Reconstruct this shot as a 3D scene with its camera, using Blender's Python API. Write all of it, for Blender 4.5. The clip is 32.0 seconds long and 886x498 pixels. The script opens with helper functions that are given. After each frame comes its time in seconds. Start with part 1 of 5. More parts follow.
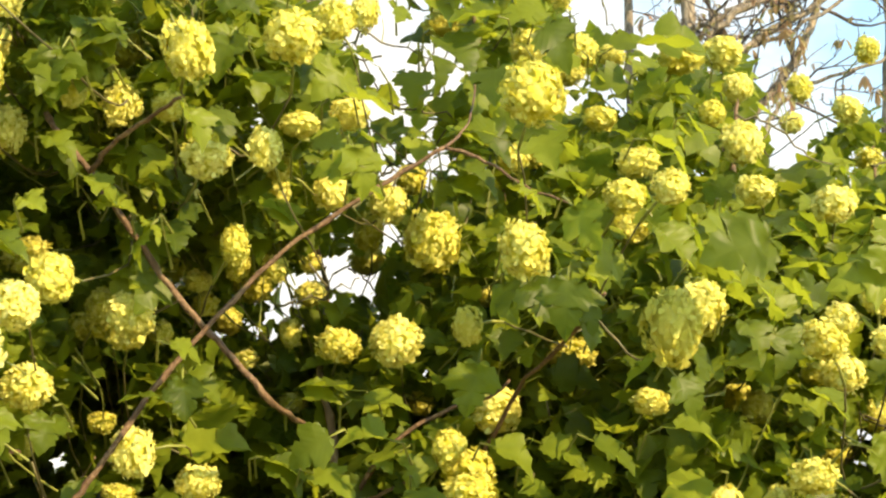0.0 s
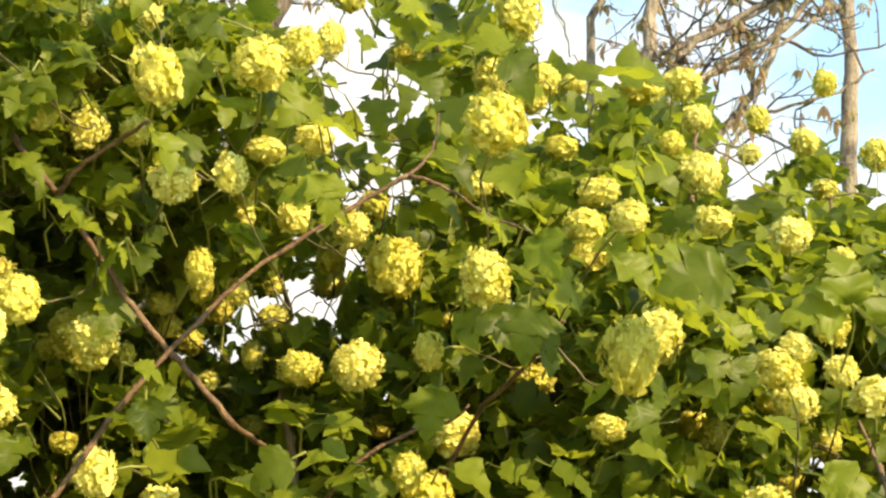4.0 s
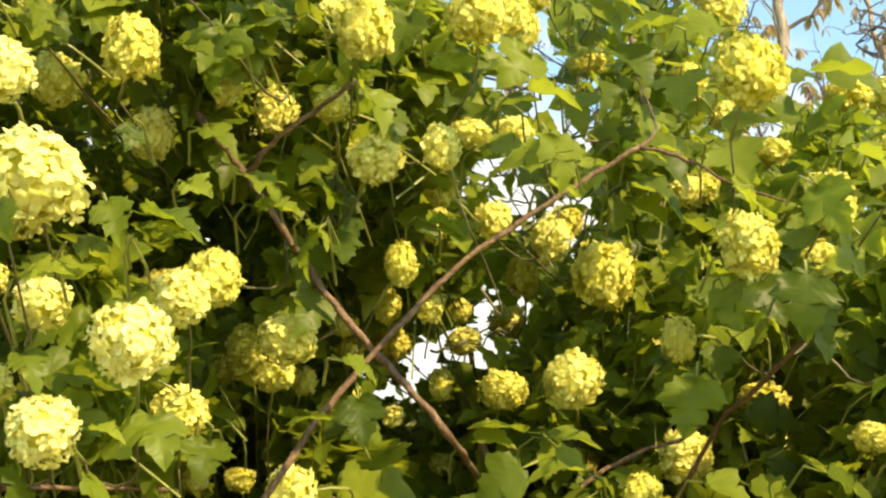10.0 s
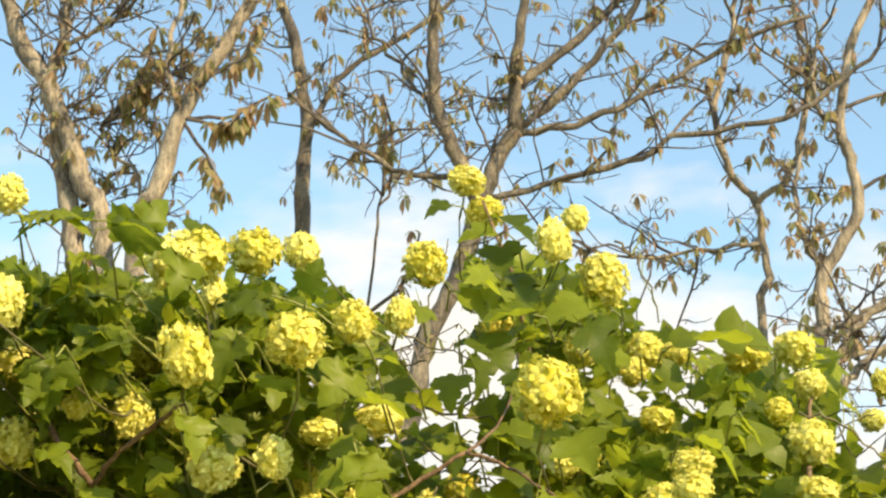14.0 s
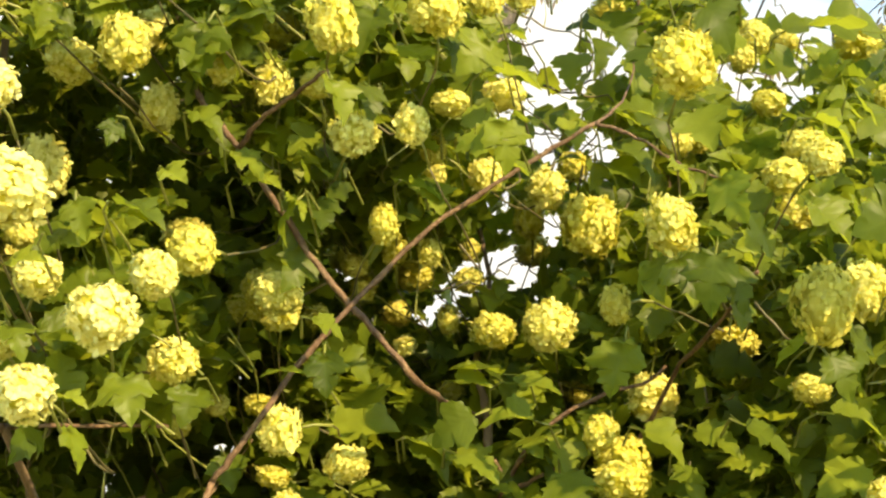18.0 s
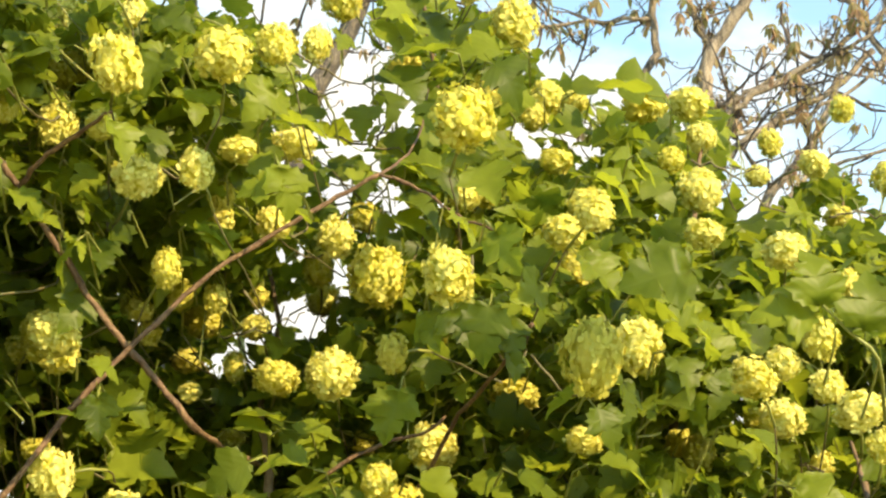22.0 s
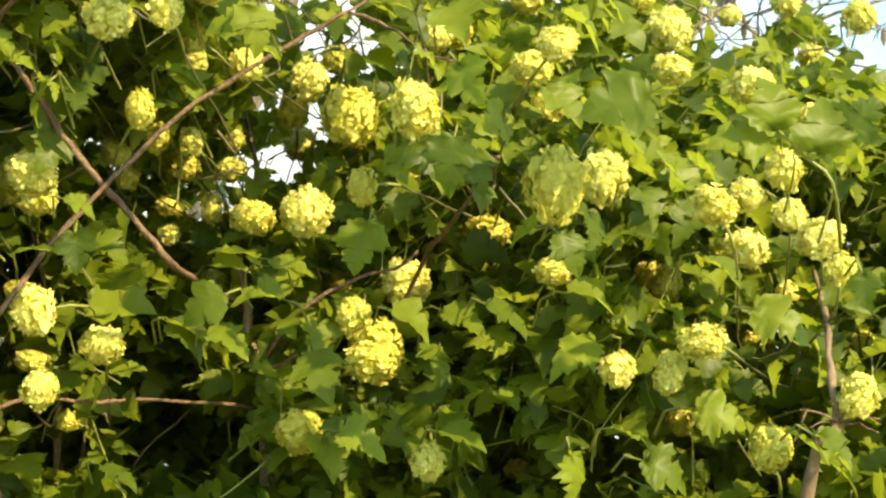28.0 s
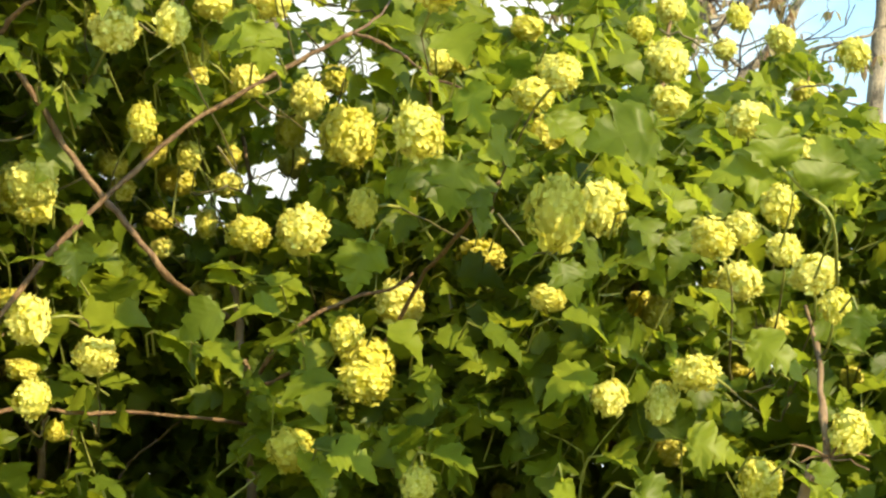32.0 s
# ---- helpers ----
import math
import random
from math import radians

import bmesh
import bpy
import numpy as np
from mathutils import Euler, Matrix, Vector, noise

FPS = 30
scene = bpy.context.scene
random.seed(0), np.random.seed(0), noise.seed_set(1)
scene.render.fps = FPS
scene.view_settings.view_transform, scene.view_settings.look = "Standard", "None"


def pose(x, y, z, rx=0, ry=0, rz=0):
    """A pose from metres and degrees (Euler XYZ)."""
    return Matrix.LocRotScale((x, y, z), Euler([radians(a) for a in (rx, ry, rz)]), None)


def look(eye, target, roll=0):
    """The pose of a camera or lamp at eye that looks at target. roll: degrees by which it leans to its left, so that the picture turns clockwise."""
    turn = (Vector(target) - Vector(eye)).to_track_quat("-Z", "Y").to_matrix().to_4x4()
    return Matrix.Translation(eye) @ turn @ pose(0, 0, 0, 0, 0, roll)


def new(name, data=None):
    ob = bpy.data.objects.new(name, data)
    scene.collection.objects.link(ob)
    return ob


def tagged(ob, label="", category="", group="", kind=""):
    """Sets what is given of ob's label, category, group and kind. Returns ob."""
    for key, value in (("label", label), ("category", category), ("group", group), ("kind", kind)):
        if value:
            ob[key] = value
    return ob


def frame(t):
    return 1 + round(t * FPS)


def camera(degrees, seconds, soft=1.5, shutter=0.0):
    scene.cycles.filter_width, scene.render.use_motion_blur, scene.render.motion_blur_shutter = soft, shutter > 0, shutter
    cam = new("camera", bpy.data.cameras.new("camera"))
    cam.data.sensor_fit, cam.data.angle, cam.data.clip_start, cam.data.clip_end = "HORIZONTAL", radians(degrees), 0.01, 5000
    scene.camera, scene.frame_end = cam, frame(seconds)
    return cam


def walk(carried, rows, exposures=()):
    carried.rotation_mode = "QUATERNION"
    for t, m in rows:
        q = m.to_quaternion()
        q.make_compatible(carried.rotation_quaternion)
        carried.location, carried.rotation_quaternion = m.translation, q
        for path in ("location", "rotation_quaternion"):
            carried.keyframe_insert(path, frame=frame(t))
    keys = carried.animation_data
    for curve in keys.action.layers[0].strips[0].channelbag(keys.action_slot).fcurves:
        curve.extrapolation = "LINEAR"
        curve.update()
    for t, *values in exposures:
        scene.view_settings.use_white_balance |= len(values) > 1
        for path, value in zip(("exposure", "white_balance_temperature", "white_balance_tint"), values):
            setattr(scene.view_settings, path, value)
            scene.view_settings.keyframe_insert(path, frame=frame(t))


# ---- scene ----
cam = camera(30, 32.0, soft=2.4)
PATH = [
    (0, look((0.0002, 0.0000, 1.6002), (-0.0001, 1.9599, 1.9988), -0.69)),
    (0.5, look((-0.0139, 0.0038, 1.6119), (-0.0007, 1.9651, 2.0033), -0.45)),
    (1, look((-0.0066, 0.0045, 1.6044), (0.0011, 1.9640, 2.0047), -0.33)),
    (1.5, look((-0.0024, 0.0024, 1.5998), (0.0027, 1.9607, 2.0061), -0.19)),
    (2, look((-0.0039, -0.0049, 1.6056), (0.0045, 1.9542, 2.0078), -0.09)),
    (2.5, look((-0.0017, -0.0051, 1.6030), (0.0069, 1.9531, 2.0095), 0.01)),
    (3, look((-0.0085, -0.0130, 1.6021), (0.0216, 1.9441, 2.0132), -0.02)),
    (3.5, look((-0.0027, -0.0215, 1.6002), (0.0462, 1.9328, 2.0222), -0.19)),
    (5.5, look((-0.0243, -0.0452, 1.5756), (-0.0077, 1.9084, 2.0034), -0.51)),
    (6, look((-0.0398, -0.0096, 1.5571), (-0.1350, 1.9472, 1.9593), -1.45)),
    (6.5, look((-0.0265, 0.0807, 1.5424), (-0.2739, 2.0256, 1.9374), -1.99)),
    (7, look((-0.0530, 0.1657, 1.5276), (-0.3696, 2.0992, 1.9294), -3.10)),
    (7.5, look((-0.0658, 0.2217, 1.5098), (-0.3854, 2.1300, 2.0161), -2.51)),
    (8, look((-0.1168, 0.2561, 1.4963), (-0.3550, 2.1426, 2.1161), -1.77)),
    (8.5, look((-0.1689, 0.2751, 1.4899), (-0.3259, 2.1640, 2.1281), -1.63)),
    (9, look((-0.1785, 0.2765, 1.4882), (-0.3002, 2.1695, 2.1222), -1.04)),
    (9.5, look((-0.1446, 0.2555, 1.4954), (-0.2696, 2.1576, 2.1007), -0.43)),
    (10, look((-0.1594, 0.2525, 1.5019), (-0.2187, 2.1668, 2.0781), -0.88)),
    (10.5, look((-0.1464, 0.2437, 1.4940), (-0.1663, 2.1640, 2.0526), -1.20)),
    (11, look((-0.0687, 0.1928, 1.4956), (-0.1103, 2.1238, 2.0148), -0.52)),
    (11.5, look((-0.0395, 0.1825, 1.4721), (-0.0671, 2.1052, 2.0219), -1.15)),
    (12, look((-0.0672, 0.1799, 1.5025), (-0.0480, 2.0939, 2.0824), -1.25)),
    (12.5, look((-0.0840, 0.1680, 1.5319), (-0.0467, 2.0664, 2.1601), -1.63)),
    (13, look((-0.0214, 0.1504, 1.5608), (-0.0501, 2.0321, 2.2377), -1.31)),
    (13.5, look((0.0931, 0.1209, 1.5814), (-0.0417, 1.9791, 2.3088), -0.78)),
    (14, look((0.1382, 0.1093, 1.6200), (-0.0201, 1.9531, 2.3784), -0.62)),
    (14.5, look((0.1457, 0.0745, 1.6288), (-0.0167, 1.9017, 2.4258), -0.27)),
    (16.5, look((0.1139, 0.0483, 1.5925), (-0.1037, 1.9157, 2.2747), 0.68)),
    (17, look((0.0837, 0.0564, 1.5801), (-0.1532, 1.9663, 2.1245), 1.02)),
    (17.5, look((0.0693, 0.0512, 1.5683), (-0.1805, 1.9826, 2.0235), 1.04)),
    (18, look((0.0635, 0.0487, 1.5621), (-0.1810, 1.9891, 1.9802), 1.08)),
    (18.5, look((0.0685, 0.0451, 1.5548), (-0.1612, 1.9864, 1.9777), 0.96)),
    (19, look((0.0682, 0.0438, 1.5554), (-0.1368, 1.9870, 1.9821), 0.92)),
    (19.5, look((0.0601, 0.0474, 1.5553), (-0.1080, 1.9925, 1.9893), 1.03)),
    (20, look((0.0635, 0.0483, 1.5539), (-0.0692, 1.9936, 1.9993), 1.05)),
    (20.5, look((0.0814, 0.0452, 1.5560), (-0.0240, 1.9900, 2.0104), 1.07)),
    (21, look((0.0993, 0.0418, 1.5531), (0.0217, 1.9847, 2.0210), 1.14)),
    (21.5, look((0.1013, 0.0400, 1.5516), (0.0612, 1.9813, 2.0309), 1.13)),
    (22, look((0.1024, 0.0384, 1.5528), (0.0818, 1.9783, 2.0390), 1.17)),
    (22.5, look((0.1014, 0.0335, 1.5505), (0.0844, 1.9759, 2.0266), 1.20)),
    (23, look((0.0950, 0.0162, 1.5410), (0.0678, 1.9660, 1.9855), 1.03)),
    (23.5, look((0.0819, 0.0073, 1.5344), (0.0347, 1.9645, 1.9434), 1.06)),
    (24, look((0.0653, 0.0016, 1.5282), (0.0001, 1.9640, 1.9084), 1.10)),
    (24.5, look((0.0570, 0.0024, 1.5230), (-0.0360, 1.9676, 1.8829), 1.21)),
    (26.5, look((0.1073, -0.0014, 1.5175), (0.0261, 1.9718, 1.8340), 0.69)),
    (27, look((0.1337, 0.0067, 1.5125), (0.0676, 1.9802, 1.8299), 0.43)),
    (27.5, look((0.1250, 0.0065, 1.5176), (0.1010, 1.9817, 1.8310), 0.21)),
    (28, look((0.1295, 0.0041, 1.5143), (0.1217, 1.9782, 1.8350), 0.28)),
    (28.5, look((0.1312, 0.0046, 1.5165), (0.1267, 1.9783, 1.8396), 0.21)),
    (29, look((0.1241, 0.0019, 1.5187), (0.1261, 1.9753, 1.8436), 0.26)),
    (29.5, look((0.1089, 0.0011, 1.5152), (0.1234, 1.9733, 1.8473), 0.45)),
    (30, look((0.1042, -0.0011, 1.5193), (0.1229, 1.9711, 1.8512), 0.77)),
    (30.5, look((0.1014, -0.0059, 1.5277), (0.1233, 1.9672, 1.8541), 1.05)),
    (31, look((0.0996, -0.0023, 1.5199), (0.1231, 1.9690, 1.8568), 1.42)),
    (31.5, look((0.1022, -0.0018, 1.5202), (0.1234, 1.9691, 1.8595), 1.76)),
    (32, look((0.1025, -0.0031, 1.5159), (0.1240, 1.9667, 1.8616), 2.08)),
]
walk(cam, PATH, exposures=[
    (0.0, 1.41, 6980.0, 8.0), (3.0, 1.33, 6980.0, 8.5), (6.0, 1.48, 7030.0, 9.5), (8.0, 1.45, 6980.0, 7.0), (10.0, 1.38, 6980.0, 6.5), (12.0, 1.42, 6980.0, 6.5),
    (13.0, 1.14, 7080.0, 7.0), (14.0, 1.12, 7080.0, 7.5), (17.0, 1.19, 7280.0, 9.0), (18.5, 1.48, 7030.0, 7.5), (20.0, 1.44, 6980.0, 7.0), (22.0, 1.38, 6980.0, 7.0),
    (24.0, 1.50, 6780.0, 6.0), (27.0, 1.58, 6650.0, 1.5), (28.0, 1.59, 6650.0, 1.0), (30.0, 1.49, 6600.0, 0.5), (32.0, 1.47, 6600.0, 0.5)])

# ---- world, sun, sky ----
SUN_TO = Vector((0.59, -0.57, 0.57)).normalized()
world = bpy.data.worlds.new("daylight")
scene.world = world
world.use_nodes = True
wn = world.node_tree.nodes
sky = wn.new("ShaderNodeTexSky")
sky.sky_type = 'NISHITA'
sky.sun_disc = False
sky.sun_elevation = math.asin(SUN_TO.z)
sky.sun_rotation = math.atan2(SUN_TO.x, SUN_TO.y)
sky.air_density, sky.dust_density, sky.ozone_density = 1.0, 0.25, 0.8
wn["Background"].inputs["Strength"].default_value = 0.158
sky_tint = wn.new("ShaderNodeMix")  # clear cyan-blue spring sky
sky_tint.data_type, sky_tint.blend_type = 'RGBA', 'MULTIPLY'
sky_tint.inputs[0].default_value, sky_tint.inputs[7].default_value = 1.0, (0.915, 0.98, 0.90, 1)
world.node_tree.links.new(sky.outputs[0], sky_tint.inputs[6])
world.node_tree.links.new(sky_tint.outputs[2], wn["Background"].inputs["Color"])

sun_data = bpy.data.lights.new("sun", 'SUN')
sun_data.energy, sun_data.angle, sun_data.color = 4.15, radians(0.55), (1.0, 0.79, 0.48)
sun = new("sun", sun_data)
sun.matrix_world = look((0, 0, 30), Vector((0, 0, 30)) - SUN_TO)


# ---- materials ----
class Nodes:
    """A material with its node tree, and short ways to add to it."""

    def __init__(self, name):
        self.mat = bpy.data.materials.new(name)
        self.mat.use_nodes = True
        self.tree = self.mat.node_tree
        self.bsdf = self.tree.nodes["Principled BSDF"]
        self.out = self.tree.nodes["Material Output"]

    def add(self, kind, **values):
        node = self.tree.nodes.new(kind)
        for key, value in values.items():
            if key in node.inputs.keys():
                node.inputs[key].default_value = value
            else:
                setattr(node, key, value)
        return node

    def link(self, a, b):
        self.tree.links.new(a, b)

    def math(self, op, a, b=0.0, c=0.0):
        node = self.tree.nodes.new("ShaderNodeMath")
        node.operation = op
        for n, v in enumerate((a, b, c)):
            if isinstance(v, (int, float)):
                node.inputs[n].default_value = v
            else:
                self.link(v, node.inputs[n])
        return node.outputs[0]

    def ramp(self, fac, stops):
        node = self.tree.nodes.new("ShaderNodeValToRGB")
        els = node.color_ramp.elements
        while len(els) < len(stops):
            els.new(0.5)
        for e, (p, c) in zip(els, stops):
            e.position, e.color = p, (*c, 1)
        self.link(fac, node.inputs[0])
        return node.outputs[0]

    def noise(self, scale, detail=3.0, coord="Object"):
        tc = self.tree.nodes.new("ShaderNodeNewGeometry" if coord == "Position" else "ShaderNodeTexCoord")
        node = self.add("ShaderNodeTexNoise", Scale=scale, Detail=detail)
        self.link(tc.outputs[coord], node.inputs["Vector"])
        return node.outputs["Fac"]

    def mix(self, fac, a, b, blend='MIX'):
        node = self.tree.nodes.new("ShaderNodeMix")
        node.data_type, node.blend_type = 'RGBA', blend
        for n, v in ((0, fac), (6, a), (7, b)):
            if isinstance(v, (int, float)):
                node.inputs[n].default_value = v
            elif isinstance(v, tuple):
                node.inputs[n].default_value = (*v, 1)
            else:
                self.link(v, node.inputs[n])
        return node.outputs[2]

    def bump(self, height, strength, distance=0.002):
        node = self.add("ShaderNodeBump", Strength=strength, Distance=distance)
        self.link(height, node.inputs["Height"])
        self.link(node.outputs[0], self.bsdf.inputs["Normal"])
        return node.outputs[0]

    def thin(self, colour, share, normal=None):
        """Lets light through: a share of translucent, of the given colour."""
        trans = self.tree.nodes.new("ShaderNodeBsdfTranslucent")
        self.link(colour, trans.inputs["Color"])
        if normal is not None:
            self.link(normal, trans.inputs["Normal"])
        mixer = self.add("ShaderNodeMixShader")
        mixer.inputs[0].default_value = share
        self.link(self.bsdf.outputs[0], mixer.inputs[1])
        self.link(trans.outputs[0], mixer.inputs[2])
        self.link(mixer.outputs[0], self.out.inputs["Surface"])


def one_random(m):
    """One number for each leaf: by object and by island."""
    info, geo = m.tree.nodes.new("ShaderNodeObjectInfo"), m.tree.nodes.new("ShaderNodeNewGeometry")
    return m.math('FRACT', m.math('ADD', info.outputs["Random"], geo.outputs["Random Per Island"]))


def leaf_material(name, stops, through_stops, share, rough):
    m = Nodes(name)
    r = one_random(m)
    uv = m.tree.nodes.new("ShaderNodeUVMap")
    sep = m.tree.nodes.new("ShaderNodeSeparateXYZ")
    m.link(uv.outputs[0], sep.inputs[0])
    side = m.math('ABSOLUTE', m.math('SUBTRACT', sep.outputs[0], 0.5))
    # midrib, the two veins of the side lobes, and fine veins that branch off
    mid = m.math('LESS_THAN', side, 0.012)
    lobe = m.math('LESS_THAN', m.math('ABSOLUTE', m.math('SUBTRACT', sep.outputs[1], m.math('MULTIPLY', side, 0.82))), 0.014)
    fine = m.math('LESS_THAN', m.math('ABSOLUTE', m.math('SUBTRACT', m.math('FRACT', m.math('MULTIPLY', m.math('SUBTRACT', sep.outputs[1], m.math('MULTIPLY', side, 1.1)), 6.5)), 0.5)), 0.06)
    vein = m.math('MAXIMUM', m.math('MAXIMUM', mid, lobe), m.math('MULTIPLY', fine, 0.45))
    blotch = m.noise(70.0, 3.0, "Position")
    colour = m.ramp(m.math('ADD', m.math('MULTIPLY', r, 0.8), m.math('MULTIPLY', m.math('SUBTRACT', blotch, 0.5), 0.5)), stops)
    colour = m.mix(m.math('MULTIPLY', vein, 0.10), colour, (0.22, 0.28, 0.05))
    m.link(colour, m.bsdf.inputs["Base Color"])
    m.bsdf.inputs["Roughness"].default_value = rough
    m.bsdf.inputs["Specular IOR Level"].default_value = 0.21
    # the blade swells between its sunken veins
    swell = m.math('PINGPONG', m.math('MULTIPLY', m.math('SUBTRACT', sep.outputs[1], m.math('MULTIPLY', side, 1.1)), 6.5), 0.5)
    rise = m.math('MINIMUM', m.math('MULTIPLY', side, 9.0), 1.0)
    relief = m.math('ADD', m.math('MULTIPLY', m.math('MULTIPLY', swell, rise), 1.3), m.math('ADD', m.math('MULTIPLY', rise, 0.5), m.math('MULTIPLY', blotch, 0.6)))
    n = m.bump(relief, 0.20, 0.0014)
    m.thin(m.ramp(r, through_stops), share, n)
    return m.mat


LEAF = leaf_material("guelder_leaf", [(0.0, (0.046, 0.070, 0.007)), (0.4, (0.103, 0.136, 0.011)), (0.8, (0.188, 0.224, 0.020)), (1.0, (0.30, 0.335, 0.045))],
                     [(0.0, (0.26, 0.33, 0.02)), (1.0, (0.43, 0.48, 0.035))], 0.44, 0.44)
YOUNG = leaf_material("young_tree_leaf", [(0.0, (0.16, 0.17, 0.08)), (0.4, (0.25, 0.215, 0.12)), (0.75, (0.31, 0.215, 0.14)), (1.0, (0.32, 0.165, 0.13))],
                      [(0.0, (0.35, 0.37, 0.12)), (0.5, (0.47, 0.38, 0.18)), (1.0, (0.48, 0.26, 0.19))], 0.48, 0.6)


def petal_material(name, low, high):
    m = Nodes(name)
    geo = m.tree.nodes.new("ShaderNodeNewGeometry")
    info = m.tree.nodes.new("ShaderNodeObjectInfo")
    speck = m.noise(160.0, 3.0, "Position")
    mixv = m.math('ADD', m.math('MULTIPLY', geo.outputs["Random Per Island"], 0.55), m.math('MULTIPLY', info.outputs["Random"], 0.45))
    colour = m.ramp(m.math('ADD', mixv, m.math('MULTIPLY', m.math('SUBTRACT', speck, 0.5), 0.3)), [(0.0, low), (1.0, high)])
    m.link(colour, m.bsdf.inputs["Base Color"])
    m.bsdf.inputs["Roughness"].default_value = 0.6
    m.bsdf.inputs["Specular IOR Level"].default_value = 0.25
    n = m.bump(speck, 0.3, 0.001)
    m.thin(m.mix(0.5, colour, (0.78, 0.76, 0.10)), 0.38, n)
    return m.mat


PETAL = petal_material("snowball_petal", (0.56, 0.51, 0.050), (0.88, 0.84, 0.32))
# deeper core tone stands for the shade in the gaps between florets
GAP_SHADE = petal_material("floret_gap_shade", (0.50, 0.47, 0.04), (0.62, 0.58, 0.09))
# paler petal copy: the sun's glare on the nearest balls, put into colour
SUNLIT_PETAL = petal_material("sunlit_petal", (0.72, 0.68, 0.17), (0.90, 0.86, 0.42))
# duller petal copy for greenish balls, with their shade put into the colour
GREEN_SHADE_PETAL = petal_material("unripe_shade_petal", (0.52, 0.47, 0.06), (0.68, 0.62, 0.16))


def bark_material(name, stops, scale, rough=0.8, strength=0.5, distance=0.003):
    m = Nodes(name)
    a, b = m.noise(scale, 5.0), m.noise(scale * 0.12, 2.0)
    v = m.math('ADD', m.math('MULTIPLY', a, 0.6), m.math('MULTIPLY', b, 0.45))
    m.link(m.ramp(v, stops), m.bsdf.inputs["Base Color"])
    m.bsdf.inputs["Roughness"].default_value = rough
    m.bump(a, strength, distance)
    return m.mat


TWIG = bark_material("reddish_brown_bark", [(0.3, (0.045, 0.023, 0.012)), (0.52, (0.115, 0.062, 0.030)), (0.75, (0.27, 0.17, 0.085))], 160.0, 0.7, 1.0, 0.004)
YOUNGTWIG = bark_material("young_twig_bark", [(0.3, (0.05, 0.045, 0.016)), (0.55, (0.10, 0.085, 0.032)), (0.75, (0.19, 0.14, 0.06))], 120.0, 0.6, 0.6, 0.002)
OLDWOOD = bark_material("grey_brown_bark", [(0.3, (0.08, 0.048, 0.026)), (0.6, (0.18, 0.115, 0.064)), (0.8, (0.31, 0.22, 0.13))], 80.0)
STALK = bark_material("green_stalk", [(0.3, (0.12, 0.14, 0.025)), (0.7, (0.26, 0.26, 0.06))], 60.0, 0.5, 0.2)
def tree_bark(name, dark, mid, light):
    """Bark with furrows along the limb, pale plates and darker patches."""
    m = Nodes(name)
    tc = m.tree.nodes.new("ShaderNodeTexCoord")
    mp = m.add("ShaderNodeMapping")
    mp.inputs["Scale"].default_value = (9.0, 9.0, 2.2)
    m.link(tc.outputs["Object"], mp.inputs[0])
    n = m.add("ShaderNodeTexNoise", Scale=1.0, Detail=6.0, Roughness=0.65)
    m.link(mp.outputs[0], n.inputs["Vector"])
    a, b, c = n.outputs["Fac"], m.noise(1.3, 3.0), m.noise(26.0, 3.0)
    v = m.math('ADD', m.math('ADD', m.math('MULTIPLY', a, 0.5), m.math('MULTIPLY', b, 0.45)), m.math('MULTIPLY', m.math('SUBTRACT', c, 0.5), 0.3))
    m.link(m.ramp(v, [(0.36, dark), (0.47, mid), (0.62, light)]), m.bsdf.inputs["Base Color"])
    m.bsdf.inputs["Roughness"].default_value = 0.85
    m.bump(m.math('ADD', a, m.math('MULTIPLY', c, 0.4)), 1.0, 0.06)
    return m.mat


PALEBARK = tree_bark("pale_tree_bark", (0.055, 0.047, 0.040), (0.19, 0.16, 0.125), (0.40, 0.335, 0.26))
DARKBARK = tree_bark("dark_tree_bark", (0.030, 0.027, 0.026), (0.090, 0.076, 0.064), (0.24, 0.20, 0.15))
TREETWIG = bark_material("tree_twig_bark", [(0.36, (0.035, 0.030, 0.032)), (0.54, (0.075, 0.062, 0.06)), (0.74, (0.18, 0.145, 0.11))], 5.0)


def bounce_ground_material():
    m = Nodes("bounce_ground")
    a, b = m.noise(0.6, 4.0), m.noise(30.0, 3.0)
    v = m.math('ADD', m.math('MULTIPLY', a, 0.5), m.math('MULTIPLY', b, 0.5))
    # unseen ground: tones raised so it bounces warm light into the bush
    m.link(m.ramp(v, [(0.3, (0.17, 0.16, 0.06)), (0.55, (0.28, 0.25, 0.10)), (0.75, (0.40, 0.34, 0.18))]), m.bsdf.inputs["Base Color"])
    m.bsdf.inputs["Roughness"].default_value = 0.9
    m.bump(b, 0.8, 0.03)
    return m.mat


BOUNCE_GROUND = bounce_ground_material()


